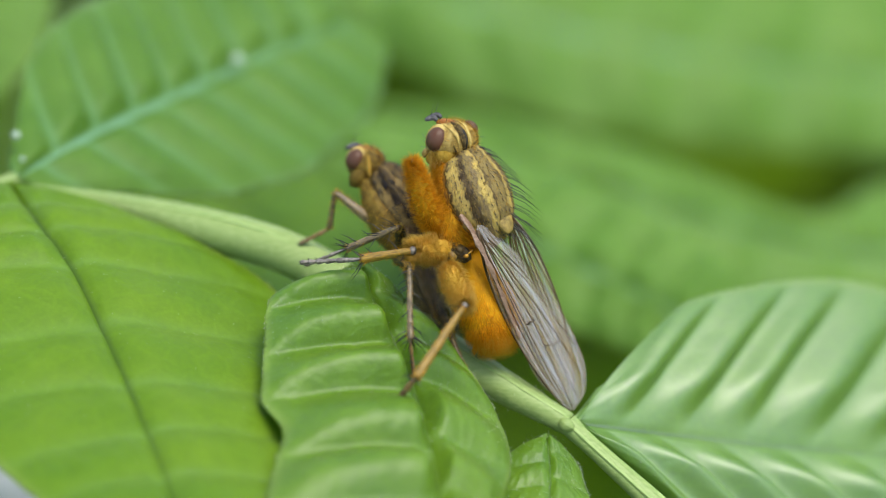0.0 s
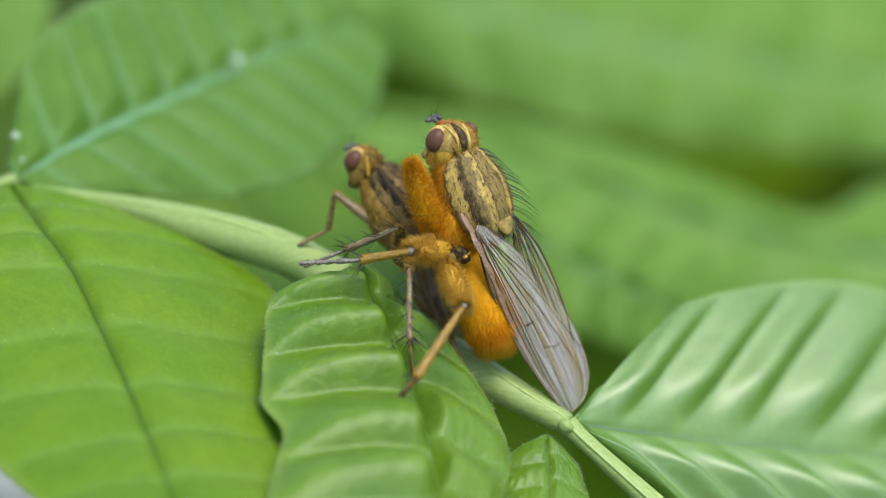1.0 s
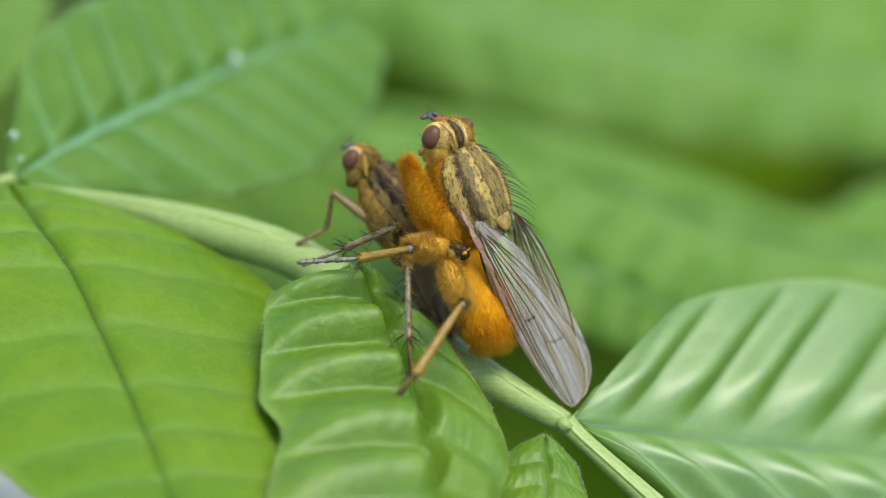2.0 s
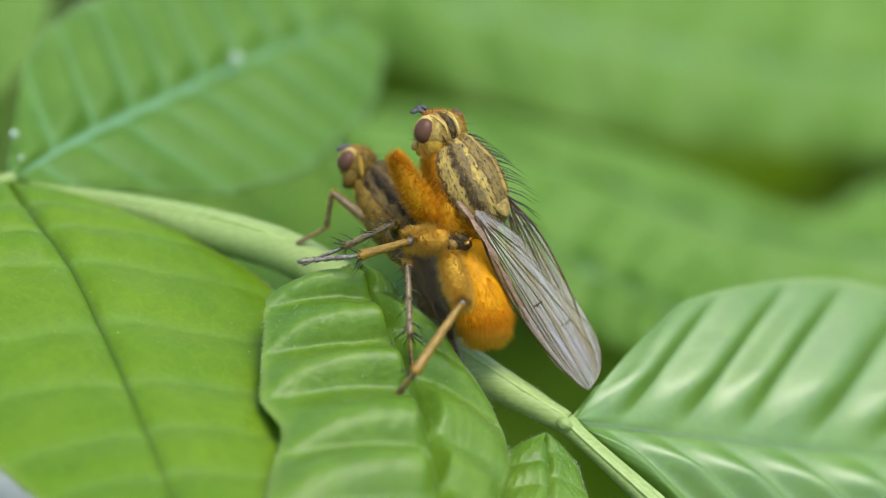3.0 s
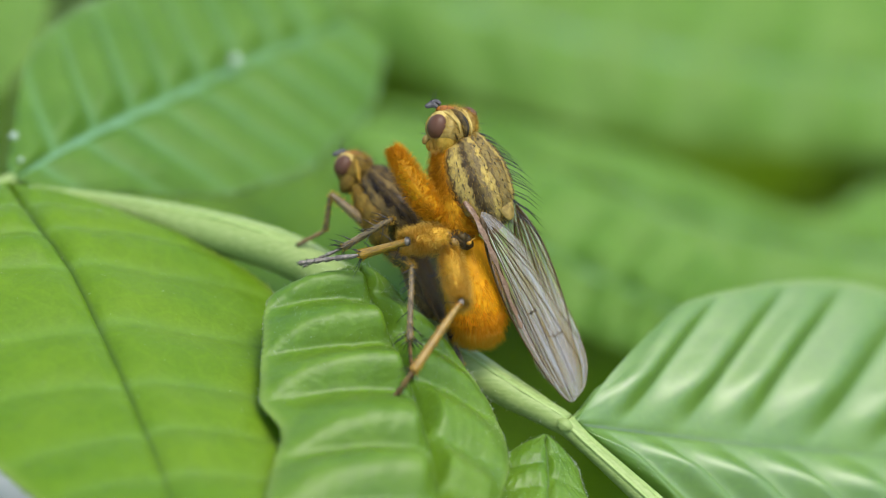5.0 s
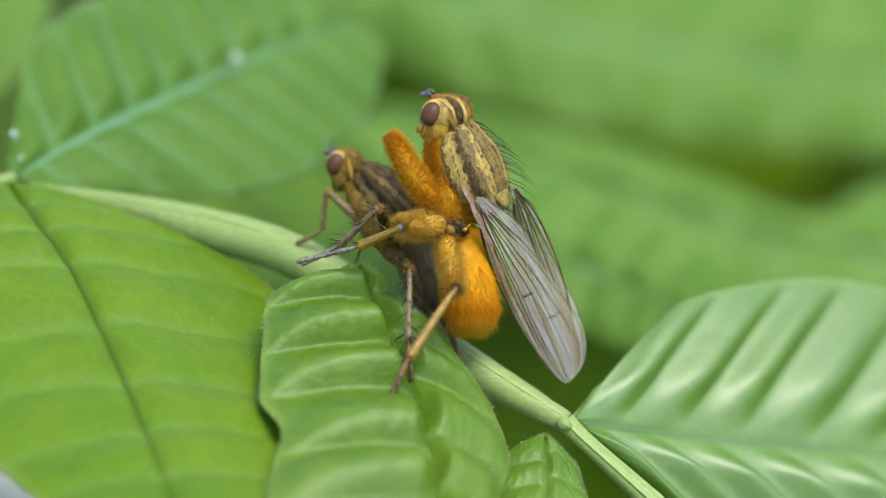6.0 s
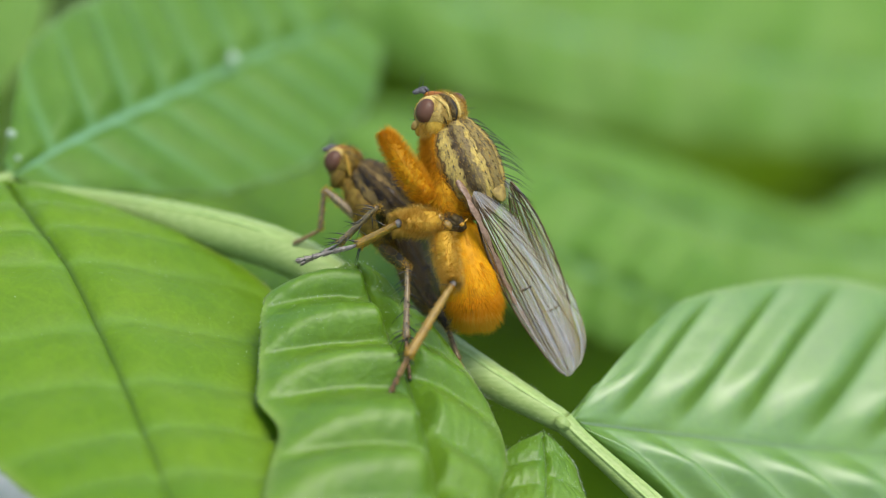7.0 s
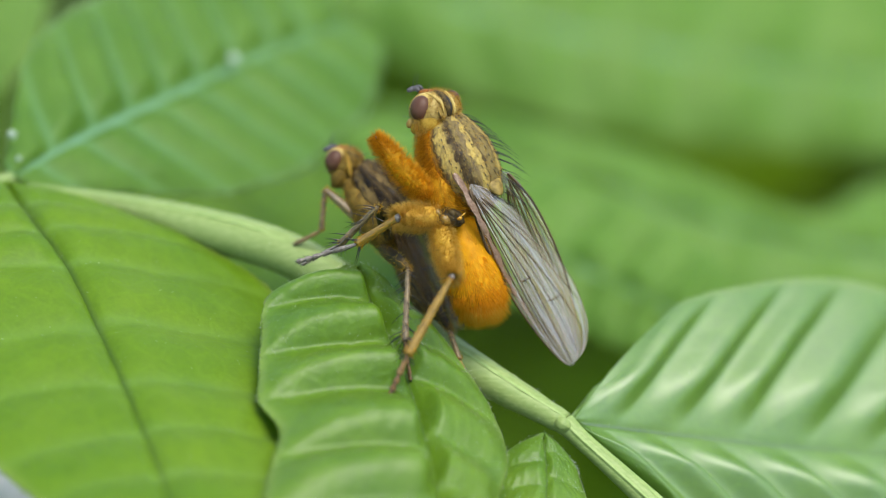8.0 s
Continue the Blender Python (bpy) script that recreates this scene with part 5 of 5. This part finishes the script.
    walk(moving['male_hind_tibia'], [
        (0, mm(0.300, -3.530, 4.498, 0.00, -25.26, -121.10)), (0.5, mm(0.342, -3.548, 4.363, 0.00, -26.08, -120.38)), (1, mm(0.361, -3.578, 4.288, 0.00, -27.64, -120.16)),
        (1.5, mm(0.279, -3.551, 4.141, 0.00, -29.66, -120.53)), (1.7, mm(0.279, -3.551, 4.141, 0.00, -29.66, -120.53)), (2.8, mm(-0.160, -4.017, 4.200, 0.00, -25.49, -128.32)),
        (3, mm(-0.160, -4.017, 4.200, 0.00, -25.49, -128.32)), (3.5, mm(-0.204, -4.225, 3.919, 0.00, -24.70, -125.84)), (3.7, mm(-0.242, -4.056, 4.018, 0.00, -26.78, -125.78)),
        (3.8, mm(-0.279, -3.921, 4.107, 0.00, -28.51, -126.04)), (4, mm(-0.292, -3.862, 4.141, -0.00, -29.41, -126.14)), (4.5, mm(-0.237, -3.830, 4.354, -0.00, -27.54, -124.59)),
        (4.7, mm(-0.237, -3.830, 4.354, -0.00, -27.54, -124.59)), (5.8, mm(-0.310, -4.162, 3.149, 0.00, -27.52, -123.14)), (6, mm(-0.310, -4.162, 3.149, 0.00, -27.52, -123.14)),
        (6.5, mm(-0.306, -4.193, 3.306, 0.00, -23.32, -121.45)), (7, mm(-0.330, -4.215, 3.302, 0.00, -20.76, -121.71)), (7.5, mm(-0.350, -4.315, 3.069, 0.00, -13.21, -121.25)),
        (8, mm(-0.314, -4.336, 3.461, -0.00, -8.58, -120.79)),
    ])
    walk(moving['male_hind_femur'], [
        (0, mm(-0.580, -2.598, 1.044, 0.00, -69.64, -46.63)), (0.5, mm(-0.600, -2.574, 0.937, -0.00, -68.41, -45.97)), (1, mm(-0.612, -2.562, 0.883, -0.00, -67.55, -46.23)),
        (1.5, mm(-0.657, -2.518, 0.731, 0.00, -67.76, -47.83)), (1.7, mm(-0.657, -2.518, 0.731, 0.00, -67.76, -47.83)), (2.8, mm(-0.657, -2.582, 0.843, 0.00, -65.65, -70.89)),
        (3, mm(-0.657, -2.582, 0.843, 0.00, -65.65, -70.89)), (3.5, mm(-0.680, -2.523, 0.685, 0.00, -61.34, -74.37)), (3.7, mm(-0.680, -2.523, 0.697, 0.00, -64.35, -74.04)),
        (3.8, mm(-0.679, -2.527, 0.720, -0.00, -66.83, -73.98)), (4, mm(-0.678, -2.528, 0.729, 0.00, -67.86, -73.85)), (4.5, mm(-0.655, -2.590, 0.910, 0.00, -69.19, -71.35)),
        (4.7, mm(-0.655, -2.590, 0.910, 0.00, -69.19, -71.35)), (5.8, mm(-0.768, -2.147, 0.099, 0.00, -55.88, -77.20)), (6, mm(-0.768, -2.147, 0.099, 0.00, -55.88, -77.20)),
        (6.5, mm(-0.748, -2.235, 0.216, -0.00, -56.99, -77.29)), (7, mm(-0.744, -2.235, 0.222, 0.00, -56.71, -78.18)), (7.5, mm(-0.758, -2.129, 0.132, 0.00, -52.88, -79.42)),
        (8, mm(-0.721, -2.341, 0.390, 0.00, -56.46, -78.47)),
    ])
    walk(moving['female_hind_tarsus'], [
        (0, mm(1.860, -5.274, 6.509, 0.00, 28.73, -78.54)), (0.5, mm(1.757, -5.302, 6.504, 0.00, 28.25, -77.32)), (1, mm(1.697, -5.290, 6.561, 0.00, 28.09, -79.24)),
        (1.5, mm(1.780, -5.264, 6.569, 0.00, 28.59, -78.97)), (1.7, mm(1.780, -5.264, 6.569, 0.00, 28.59, -78.97)), (2.8, mm(1.742, -5.246, 6.249, 0.00, 18.84, -83.81)),
        (3, mm(1.742, -5.246, 6.249, 0.00, 18.84, -83.81)), (3.5, mm(1.750, -5.282, 6.358, -0.00, 24.47, -83.72)), (3.7, mm(1.727, -5.318, 6.360, 0.00, 26.14, -84.37)),
        (3.8, mm(1.707, -5.350, 6.359, 0.00, 27.51, -84.96)), (4, mm(1.694, -5.370, 6.359, 0.00, 28.36, -85.31)), (4.5, mm(1.668, -5.367, 6.445, 0.00, 30.57, -84.60)),
        (4.7, mm(1.668, -5.367, 6.445, 0.00, 30.57, -84.60)), (5.8, mm(1.581, -5.445, 6.096, -0.00, 12.10, -85.05)), (6, mm(1.581, -5.445, 6.096, -0.00, 12.10, -85.05)),
        (6.5, mm(1.687, -5.465, 6.075, 0.00, 11.52, -83.85)), (7, mm(1.642, -5.611, 6.041, 0.00, 13.24, -84.80)), (7.5, mm(1.706, -5.571, 5.973, -0.00, 11.57, -80.20)),
        (8, mm(1.668, -5.662, 6.060, 0.00, 15.06, -81.41)),
    ])
    walk(moving['female_hind_tibia'], [
        (0, mm(1.514, -2.694, 5.566, -0.00, -19.91, -82.37)), (0.5, mm(1.479, -2.718, 5.549, 0.00, -20.17, -83.84)), (1, mm(1.433, -2.712, 5.585, 0.00, -20.66, -84.16)),
        (1.5, mm(1.476, -2.687, 5.603, 0.00, -20.41, -83.28)), (1.7, mm(1.476, -2.687, 5.603, 0.00, -20.41, -83.28)), (2.8, mm(1.502, -2.685, 5.226, -0.00, -21.68, -84.65)),
        (3, mm(1.502, -2.685, 5.226, -0.00, -21.68, -84.65)), (3.5, mm(1.561, -2.667, 5.467, 0.00, -18.77, -85.86)), (3.7, mm(1.593, -2.686, 5.510, 0.00, -17.89, -87.07)),
        (3.8, mm(1.609, -2.703, 5.552, 0.00, -16.96, -87.87)), (4, mm(1.640, -2.718, 5.566, 0.00, -16.64, -88.83)), (4.5, mm(1.654, -2.654, 5.893, -0.00, -11.50, -89.72)),
        (4.7, mm(1.654, -2.654, 5.893, -0.00, -11.50, -89.72)), (5.8, mm(1.671, -2.911, 4.983, 0.00, -23.70, -92.03)), (6, mm(1.671, -2.911, 4.983, 0.00, -23.70, -92.03)),
        (6.5, mm(1.727, -2.922, 4.980, 0.00, -23.29, -90.88)), (7, mm(1.700, -3.042, 5.010, 0.00, -21.85, -91.29)), (7.5, mm(1.777, -2.985, 4.984, 0.00, -20.93, -91.57)),
        (8, mm(1.748, -3.049, 5.146, 0.00, -19.28, -91.75)),
    ])
    walk(moving['female_hind_femur'], [
        (0, mm(0.781, -2.323, 1.055, 0.00, -79.68, -26.86)), (0.5, mm(0.777, -2.322, 1.036, 0.00, -79.88, -29.46)), (1, mm(0.780, -2.324, 1.063, 0.00, -80.45, -30.70)),
        (1.5, mm(0.784, -2.325, 1.085, 0.00, -80.20, -27.65)), (1.7, mm(0.784, -2.325, 1.085, 0.00, -80.20, -27.65)), (2.8, mm(0.726, -2.295, 0.724, -0.00, -79.08, -26.66)),
        (3, mm(0.726, -2.295, 0.724, -0.00, -79.08, -26.66)), (3.5, mm(0.767, -2.315, 0.965, 0.00, -79.08, -23.92)), (3.7, mm(0.776, -2.319, 1.013, -0.00, -78.75, -24.21)),
        (3.8, mm(0.785, -2.323, 1.057, 0.00, -78.59, -24.76)), (4, mm(0.790, -2.325, 1.077, -0.00, -78.22, -24.77)), (4.5, mm(0.844, -2.344, 1.391, -0.00, -79.10, -20.94)),
        (4.7, mm(0.844, -2.344, 1.391, -0.00, -79.10, -20.94)), (5.8, mm(0.679, -2.259, 0.555, -0.00, -74.99, -33.29)), (6, mm(0.679, -2.259, 0.555, -0.00, -74.99, -33.29)),
        (6.5, mm(0.677, -2.260, 0.566, 0.00, -74.29, -32.25)), (7, mm(0.689, -2.258, 0.607, 0.00, -73.80, -37.79)), (7.5, mm(0.679, -2.259, 0.592, 0.00, -73.31, -33.48)),
        (8, mm(0.720, -2.283, 0.744, 0.00, -73.76, -36.70)),
    ])
    walk(moving['female_mid_tarsus'], [
        (0, mm(-0.980, -2.332, 3.055, 0.00, 12.45, -151.23)), (0.5, mm(-1.002, -2.333, 3.029, 0.00, 11.95, -151.80)), (1, mm(-1.034, -2.314, 3.024, 0.00, 11.11, -152.58)),
        (1.5, mm(-1.003, -2.322, 3.003, 0.00, 10.16, -151.96)), (1.7, mm(-1.003, -2.322, 3.003, 0.00, 10.16, -151.96)), (2.8, mm(-0.971, -2.218, 3.051, 0.00, 12.69, -153.68)),
        (3, mm(-0.971, -2.218, 3.051, 0.00, 12.69, -153.68)), (3.5, mm(-0.976, -2.184, 3.056, 0.00, 13.74, -153.18)), (3.7, mm(-0.980, -2.158, 3.054, 0.00, 14.03, -153.66)),
        (3.8, mm(-0.982, -2.137, 3.050, 0.00, 14.17, -154.17)), (4, mm(-0.986, -2.121, 3.053, 0.00, 14.44, -154.36)), (4.5, mm(-1.014, -2.099, 3.080, 0.00, 15.05, -153.75)),
        (4.7, mm(-1.014, -2.099, 3.080, 0.00, 15.05, -153.75)), (5.8, mm(-0.913, -2.033, 3.191, 0.00, 20.34, -152.66)), (6, mm(-0.913, -2.033, 3.191, 0.00, 20.34, -152.66)),
        (6.5, mm(-0.867, -2.087, 3.171, 0.00, 19.44, -151.54)), (7, mm(-0.883, -2.149, 3.134, 0.00, 18.58, -152.43)), (7.5, mm(-0.816, -2.144, 3.103, -0.00, 17.85, -150.99)),
        (8, mm(-0.828, -2.171, 3.081, 0.00, 16.88, -151.59)),
    ])
    walk(moving['female_mid_tibia'], [
        (0, mm(0.892, -1.280, 3.504, 0.00, 11.83, -150.64)), (0.5, mm(0.877, -1.298, 3.487, 0.00, 12.05, -151.13)), (1, mm(0.858, -1.301, 3.479, 0.00, 11.97, -151.83)),
        (1.5, mm(0.877, -1.285, 3.453, 0.00, 11.84, -151.14)), (1.7, mm(0.877, -1.285, 3.453, 0.00, 11.84, -151.14)), (2.8, mm(0.888, -1.205, 3.626, 0.00, 15.20, -151.42)),
        (3, mm(0.888, -1.205, 3.626, 0.00, 15.20, -151.42)), (3.5, mm(0.888, -1.228, 3.707, -0.00, 17.27, -152.85)), (3.7, mm(0.893, -1.175, 3.637, 0.00, 15.40, -152.32)),
        (3.8, mm(0.900, -1.149, 3.594, 0.00, 14.35, -152.31)), (4, mm(0.900, -1.096, 3.505, -0.00, 11.89, -151.48)), (4.5, mm(0.868, -1.046, 3.481, 0.00, 10.53, -150.78)),
        (4.7, mm(0.868, -1.046, 3.481, 0.00, 10.53, -150.78)), (5.8, mm(0.514, -0.645, 4.113, 0.00, 24.85, -135.80)), (6, mm(0.514, -0.645, 4.113, 0.00, 24.85, -135.80)),
        (6.5, mm(0.547, -0.680, 4.083, 0.00, 24.56, -135.16)), (7, mm(0.567, -0.777, 4.044, -0.00, 24.48, -136.58)), (7.5, mm(0.589, -0.733, 4.025, 0.00, 24.85, -134.88)),
        (8, mm(0.584, -0.771, 4.007, -0.00, 24.97, -135.23)),
    ])
    walk(moving['female_mid_femur'], [
        (0, mm(1.019, -2.062, 0.329, -0.00, -75.99, 99.24)), (0.5, mm(1.021, -2.065, 0.309, 0.00, -76.19, 100.61)), (1, mm(1.024, -2.067, 0.301, 0.00, -76.15, 102.22)),
        (1.5, mm(1.023, -2.074, 0.280, -0.00, -75.80, 100.44)), (1.7, mm(1.023, -2.074, 0.280, -0.00, -75.80, 100.44)), (2.8, mm(1.013, -2.031, 0.462, -0.00, -75.22, 98.64)),
        (3, mm(1.013, -2.031, 0.462, -0.00, -75.22, 98.64)), (3.5, mm(1.011, -2.012, 0.532, -0.00, -75.97, 98.87)), (3.7, mm(1.013, -2.028, 0.479, 0.00, -74.75, 97.99)),
        (3.8, mm(1.014, -2.038, 0.447, 0.00, -74.10, 97.29)), (4, mm(1.016, -2.063, 0.381, -0.00, -72.70, 96.85)), (4.5, mm(1.019, -2.069, 0.376, 0.00, -71.59, 98.36)),
        (4.7, mm(1.019, -2.069, 0.376, 0.00, -71.59, 98.36)), (5.8, mm(0.940, -1.809, 1.084, -0.00, -67.75, 110.10)), (6, mm(0.940, -1.809, 1.084, -0.00, -67.75, 110.10)),
        (6.5, mm(0.949, -1.827, 1.045, -0.00, -68.20, 109.30)), (7, mm(0.959, -1.860, 0.980, -0.00, -69.39, 109.90)), (7.5, mm(0.962, -1.857, 0.974, 0.00, -68.78, 108.39)),
        (8, mm(0.965, -1.870, 0.948, 0.00, -69.18, 109.12)),
    ])
    walk(moving['female_front_tarsus'], [
        (0, mm(-1.824, -1.703, -0.088, 0.00, 10.11, -146.64)), (0.5, mm(-1.838, -1.696, -0.068, 0.00, 11.57, -146.98)), (1, mm(-1.864, -1.692, -0.034, 0.00, 12.59, -147.51)),
        (1.5, mm(-1.860, -1.710, -0.006, 0.00, 13.51, -146.65)), (1.7, mm(-1.860, -1.710, -0.006, 0.00, 13.51, -146.65)), (2.8, mm(-1.800, -1.559, 0.042, -0.00, 16.39, -149.26)),
        (3, mm(-1.800, -1.559, 0.042, -0.00, 16.39, -149.26)), (3.5, mm(-1.791, -1.521, 0.045, 0.00, 17.56, -149.04)), (3.7, mm(-1.789, -1.480, 0.044, 0.00, 17.78, -149.93)),
        (3.8, mm(-1.789, -1.442, 0.043, 0.00, 17.89, -150.65)), (4, mm(-1.787, -1.423, 0.045, 0.00, 18.06, -151.24)), (4.5, mm(-1.797, -1.438, 0.057, 0.00, 18.42, -151.57)),
        (4.7, mm(-1.797, -1.438, 0.057, 0.00, 18.42, -151.57)), (5.8, mm(-1.662, -1.512, 0.286, 0.00, 32.21, -154.10)), (6, mm(-1.662, -1.512, 0.286, 0.00, 32.21, -154.10)),
        (6.5, mm(-1.633, -1.584, 0.262, 0.00, 30.63, -153.14)), (7, mm(-1.660, -1.614, 0.228, 0.00, 29.04, -154.32)), (7.5, mm(-1.606, -1.622, 0.190, -0.00, 27.55, -153.03)),
        (8, mm(-1.616, -1.647, 0.159, 0.00, 25.77, -153.74)),
    ])
    walk(moving['female_front_tibia'], [
        (0, mm(-1.745, -0.285, 0.678, 0.00, 28.33, -93.17)), (0.5, mm(-1.739, -0.277, 0.694, 0.00, 28.19, -94.03)), (1, mm(-1.735, -0.267, 0.712, 0.00, 27.53, -95.19)),
        (1.5, mm(-1.735, -0.282, 0.734, 0.00, 27.31, -95.02)), (1.7, mm(-1.735, -0.282, 0.734, 0.00, 27.31, -95.02)), (2.8, mm(-1.622, -0.196, 0.887, 0.00, 31.58, -97.46)),
        (3, mm(-1.622, -0.196, 0.887, 0.00, 31.58, -97.46)), (3.5, mm(-1.626, -0.178, 0.924, 0.00, 33.03, -97.00)), (3.7, mm(-1.609, -0.139, 0.924, 0.00, 33.03, -97.66)),
        (3.8, mm(-1.595, -0.105, 0.925, 0.00, 33.12, -98.25)), (4, mm(-1.585, -0.085, 0.924, 0.00, 33.00, -98.60)), (4.5, mm(-1.600, -0.085, 0.913, -0.00, 32.05, -98.32)),
        (4.7, mm(-1.600, -0.085, 0.913, -0.00, 32.05, -98.32)), (5.8, mm(-1.490, 0.025, 0.747, 0.00, 16.58, -96.38)), (6, mm(-1.490, 0.025, 0.747, 0.00, 16.58, -96.38)),
        (6.5, mm(-1.494, -0.035, 0.689, 0.00, 15.35, -95.14)), (7, mm(-1.503, -0.060, 0.632, 0.00, 14.52, -95.79)), (7.5, mm(-1.492, -0.056, 0.560, 0.00, 13.25, -94.16)),
        (8, mm(-1.488, -0.071, 0.482, 0.00, 11.55, -94.64)),
    ])
    walk(moving['female_front_femur'], [
        (0, mm(0.090, -1.419, 0.501, 0.00, -4.68, 148.29)), (0.5, mm(0.090, -1.419, 0.502, 0.00, -5.10, 148.02)), (1, mm(0.087, -1.416, 0.502, 0.00, -5.56, 147.74)),
        (1.5, mm(0.092, -1.420, 0.502, 0.00, -6.17, 148.08)), (1.7, mm(0.092, -1.420, 0.502, 0.00, -6.17, 148.08)), (2.8, mm(0.112, -1.433, 0.498, 0.00, -10.34, 144.50)),
        (3, mm(0.112, -1.433, 0.498, 0.00, -10.34, 144.50)), (3.5, mm(0.095, -1.421, 0.502, 0.00, -11.24, 144.17)), (3.7, mm(0.088, -1.415, 0.504, 0.00, -11.18, 143.06)),
        (3.8, mm(0.081, -1.410, 0.506, 0.00, -11.16, 142.10)), (4, mm(0.078, -1.407, 0.507, 0.00, -11.10, 141.52)), (4.5, mm(0.071, -1.401, 0.508, -0.00, -10.79, 141.77)),
        (4.7, mm(0.071, -1.401, 0.508, -0.00, -10.79, 141.77)), (5.8, mm(0.100, -1.423, 0.501, -0.00, -6.52, 137.67)), (6, mm(0.100, -1.423, 0.501, -0.00, -6.52, 137.67)),
        (6.5, mm(0.131, -1.451, 0.497, 0.00, -5.10, 138.93)), (7, mm(0.143, -1.460, 0.497, 0.00, -3.58, 139.60)), (7.5, mm(0.149, -1.466, 0.498, 0.00, -1.62, 139.32)),
        (8, mm(0.160, -1.475, 0.501, 0.00, 0.50, 139.57)),
    ])
    walk(moving['female_far_tarsus'], [
        (0, mm(3.916, -6.292, 2.449, 0.00, -44.62, -48.32)), (0.5, mm(3.855, -6.325, 2.472, -0.00, -44.12, -49.46)), (1, mm(3.762, -6.367, 2.546, -0.00, -43.94, -50.53)),
        (1.5, mm(3.835, -6.304, 2.547, 0.00, -43.20, -50.14)), (1.7, mm(3.835, -6.304, 2.547, 0.00, -43.20, -50.14)), (2.8, mm(3.685, -6.429, 2.484, 0.00, -40.46, -54.41)),
        (3, mm(3.685, -6.429, 2.484, 0.00, -40.46, -54.41)), (3.5, mm(3.700, -6.382, 2.476, 0.00, -39.64, -54.99)), (3.7, mm(3.654, -6.399, 2.441, 0.00, -39.05, -55.78)),
        (3.8, mm(3.614, -6.417, 2.408, 0.00, -38.64, -56.41)), (4, mm(3.589, -6.426, 2.391, -0.00, -38.18, -56.90)), (4.5, mm(3.579, -6.397, 2.442, -0.00, -37.73, -57.12)),
        (4.7, mm(3.579, -6.397, 2.442, -0.00, -37.73, -57.12)), (5.8, mm(3.540, -6.385, 2.919, 0.00, -19.57, -62.66)), (6, mm(3.540, -6.385, 2.919, 0.00, -19.57, -62.66)),
        (6.5, mm(3.660, -6.350, 2.938, 0.00, -17.92, -61.83)), (7, mm(3.579, -6.465, 2.888, 0.00, -15.55, -62.85)), (7.5, mm(3.745, -6.343, 2.903, 0.00, -13.44, -61.75)),
        (8, mm(3.677, -6.420, 2.944, -0.00, -11.16, -62.68)),
    ])
    walk(moving['female_far_tibia'], [
        (0, mm(3.319, -5.204, 2.187, 0.00, -11.92, -61.24)), (0.5, mm(3.294, -5.267, 2.054, 0.00, -19.21, -62.08)), (1, mm(3.243, -5.340, 2.012, 0.00, -24.87, -63.19)),
        (1.5, mm(3.328, -5.318, 1.931, 0.00, -29.07, -62.79)), (1.7, mm(3.328, -5.318, 1.931, 0.00, -29.07, -62.79)), (2.8, mm(3.298, -5.515, 1.693, 0.00, -38.54, -67.07)),
        (3, mm(3.298, -5.515, 1.693, 0.00, -38.54, -67.07)), (3.5, mm(3.339, -5.499, 1.640, 0.00, -41.25, -67.80)), (3.7, mm(3.311, -5.522, 1.591, -0.00, -42.05, -68.63)),
        (3.8, mm(3.282, -5.540, 1.554, 0.00, -42.32, -69.26)), (4, mm(3.270, -5.558, 1.522, 0.00, -43.23, -69.83)), (4.5, mm(3.284, -5.569, 1.528, 0.00, -46.12, -70.43)),
        (4.7, mm(3.284, -5.569, 1.528, 0.00, -46.12, -70.43)), (5.8, mm(3.151, -5.297, 2.397, 0.00, -24.32, -70.35)), (6, mm(3.151, -5.297, 2.397, 0.00, -24.32, -70.35)),
        (6.5, mm(3.260, -5.268, 2.409, 0.00, -24.65, -69.71)), (7, mm(3.201, -5.373, 2.364, -0.00, -24.39, -70.91)), (7.5, mm(3.351, -5.259, 2.375, 0.00, -24.56, -70.03)),
        (8, mm(3.306, -5.331, 2.410, 0.00, -24.91, -71.18)),
    ])
    walk(moving['female_far_femur'], [
        (0, mm(1.901, -2.958, -0.578, 0.00, -46.16, -57.74)), (0.5, mm(1.877, -2.918, -0.625, 0.00, -44.33, -58.89)), (1, mm(1.876, -2.916, -0.626, 0.00, -43.48, -60.59)),
        (1.5, mm(1.861, -2.892, -0.651, 0.00, -42.33, -58.84)), (1.7, mm(1.861, -2.892, -0.651, 0.00, -42.33, -58.84)), (2.8, mm(1.849, -2.864, -0.667, 0.00, -38.00, -61.33)),
        (3, mm(1.849, -2.864, -0.667, 0.00, -38.00, -61.33)), (3.5, mm(1.836, -2.844, -0.684, -0.00, -37.30, -60.47)), (3.7, mm(1.827, -2.826, -0.697, -0.00, -36.63, -61.18)),
        (3.8, mm(1.820, -2.810, -0.708, 0.00, -36.15, -61.84)), (4, mm(1.817, -2.801, -0.712, 0.00, -35.65, -62.21)), (4.5, mm(1.823, -2.813, -0.703, 0.00, -35.57, -62.06)),
        (4.7, mm(1.823, -2.813, -0.703, 0.00, -35.57, -62.06)), (5.8, mm(1.947, -3.046, -0.465, 0.00, -48.27, -61.84)), (6, mm(1.947, -3.046, -0.465, 0.00, -48.27, -61.84)),
        (6.5, mm(1.961, -3.060, -0.444, -0.00, -48.08, -59.53)), (7, mm(1.961, -3.071, -0.441, -0.00, -47.00, -61.67)), (7.5, mm(1.966, -3.061, -0.445, 0.00, -47.35, -57.78)),
        (8, mm(1.981, -3.093, -0.408, 0.00, -47.29, -59.37)),
    ])


motions()
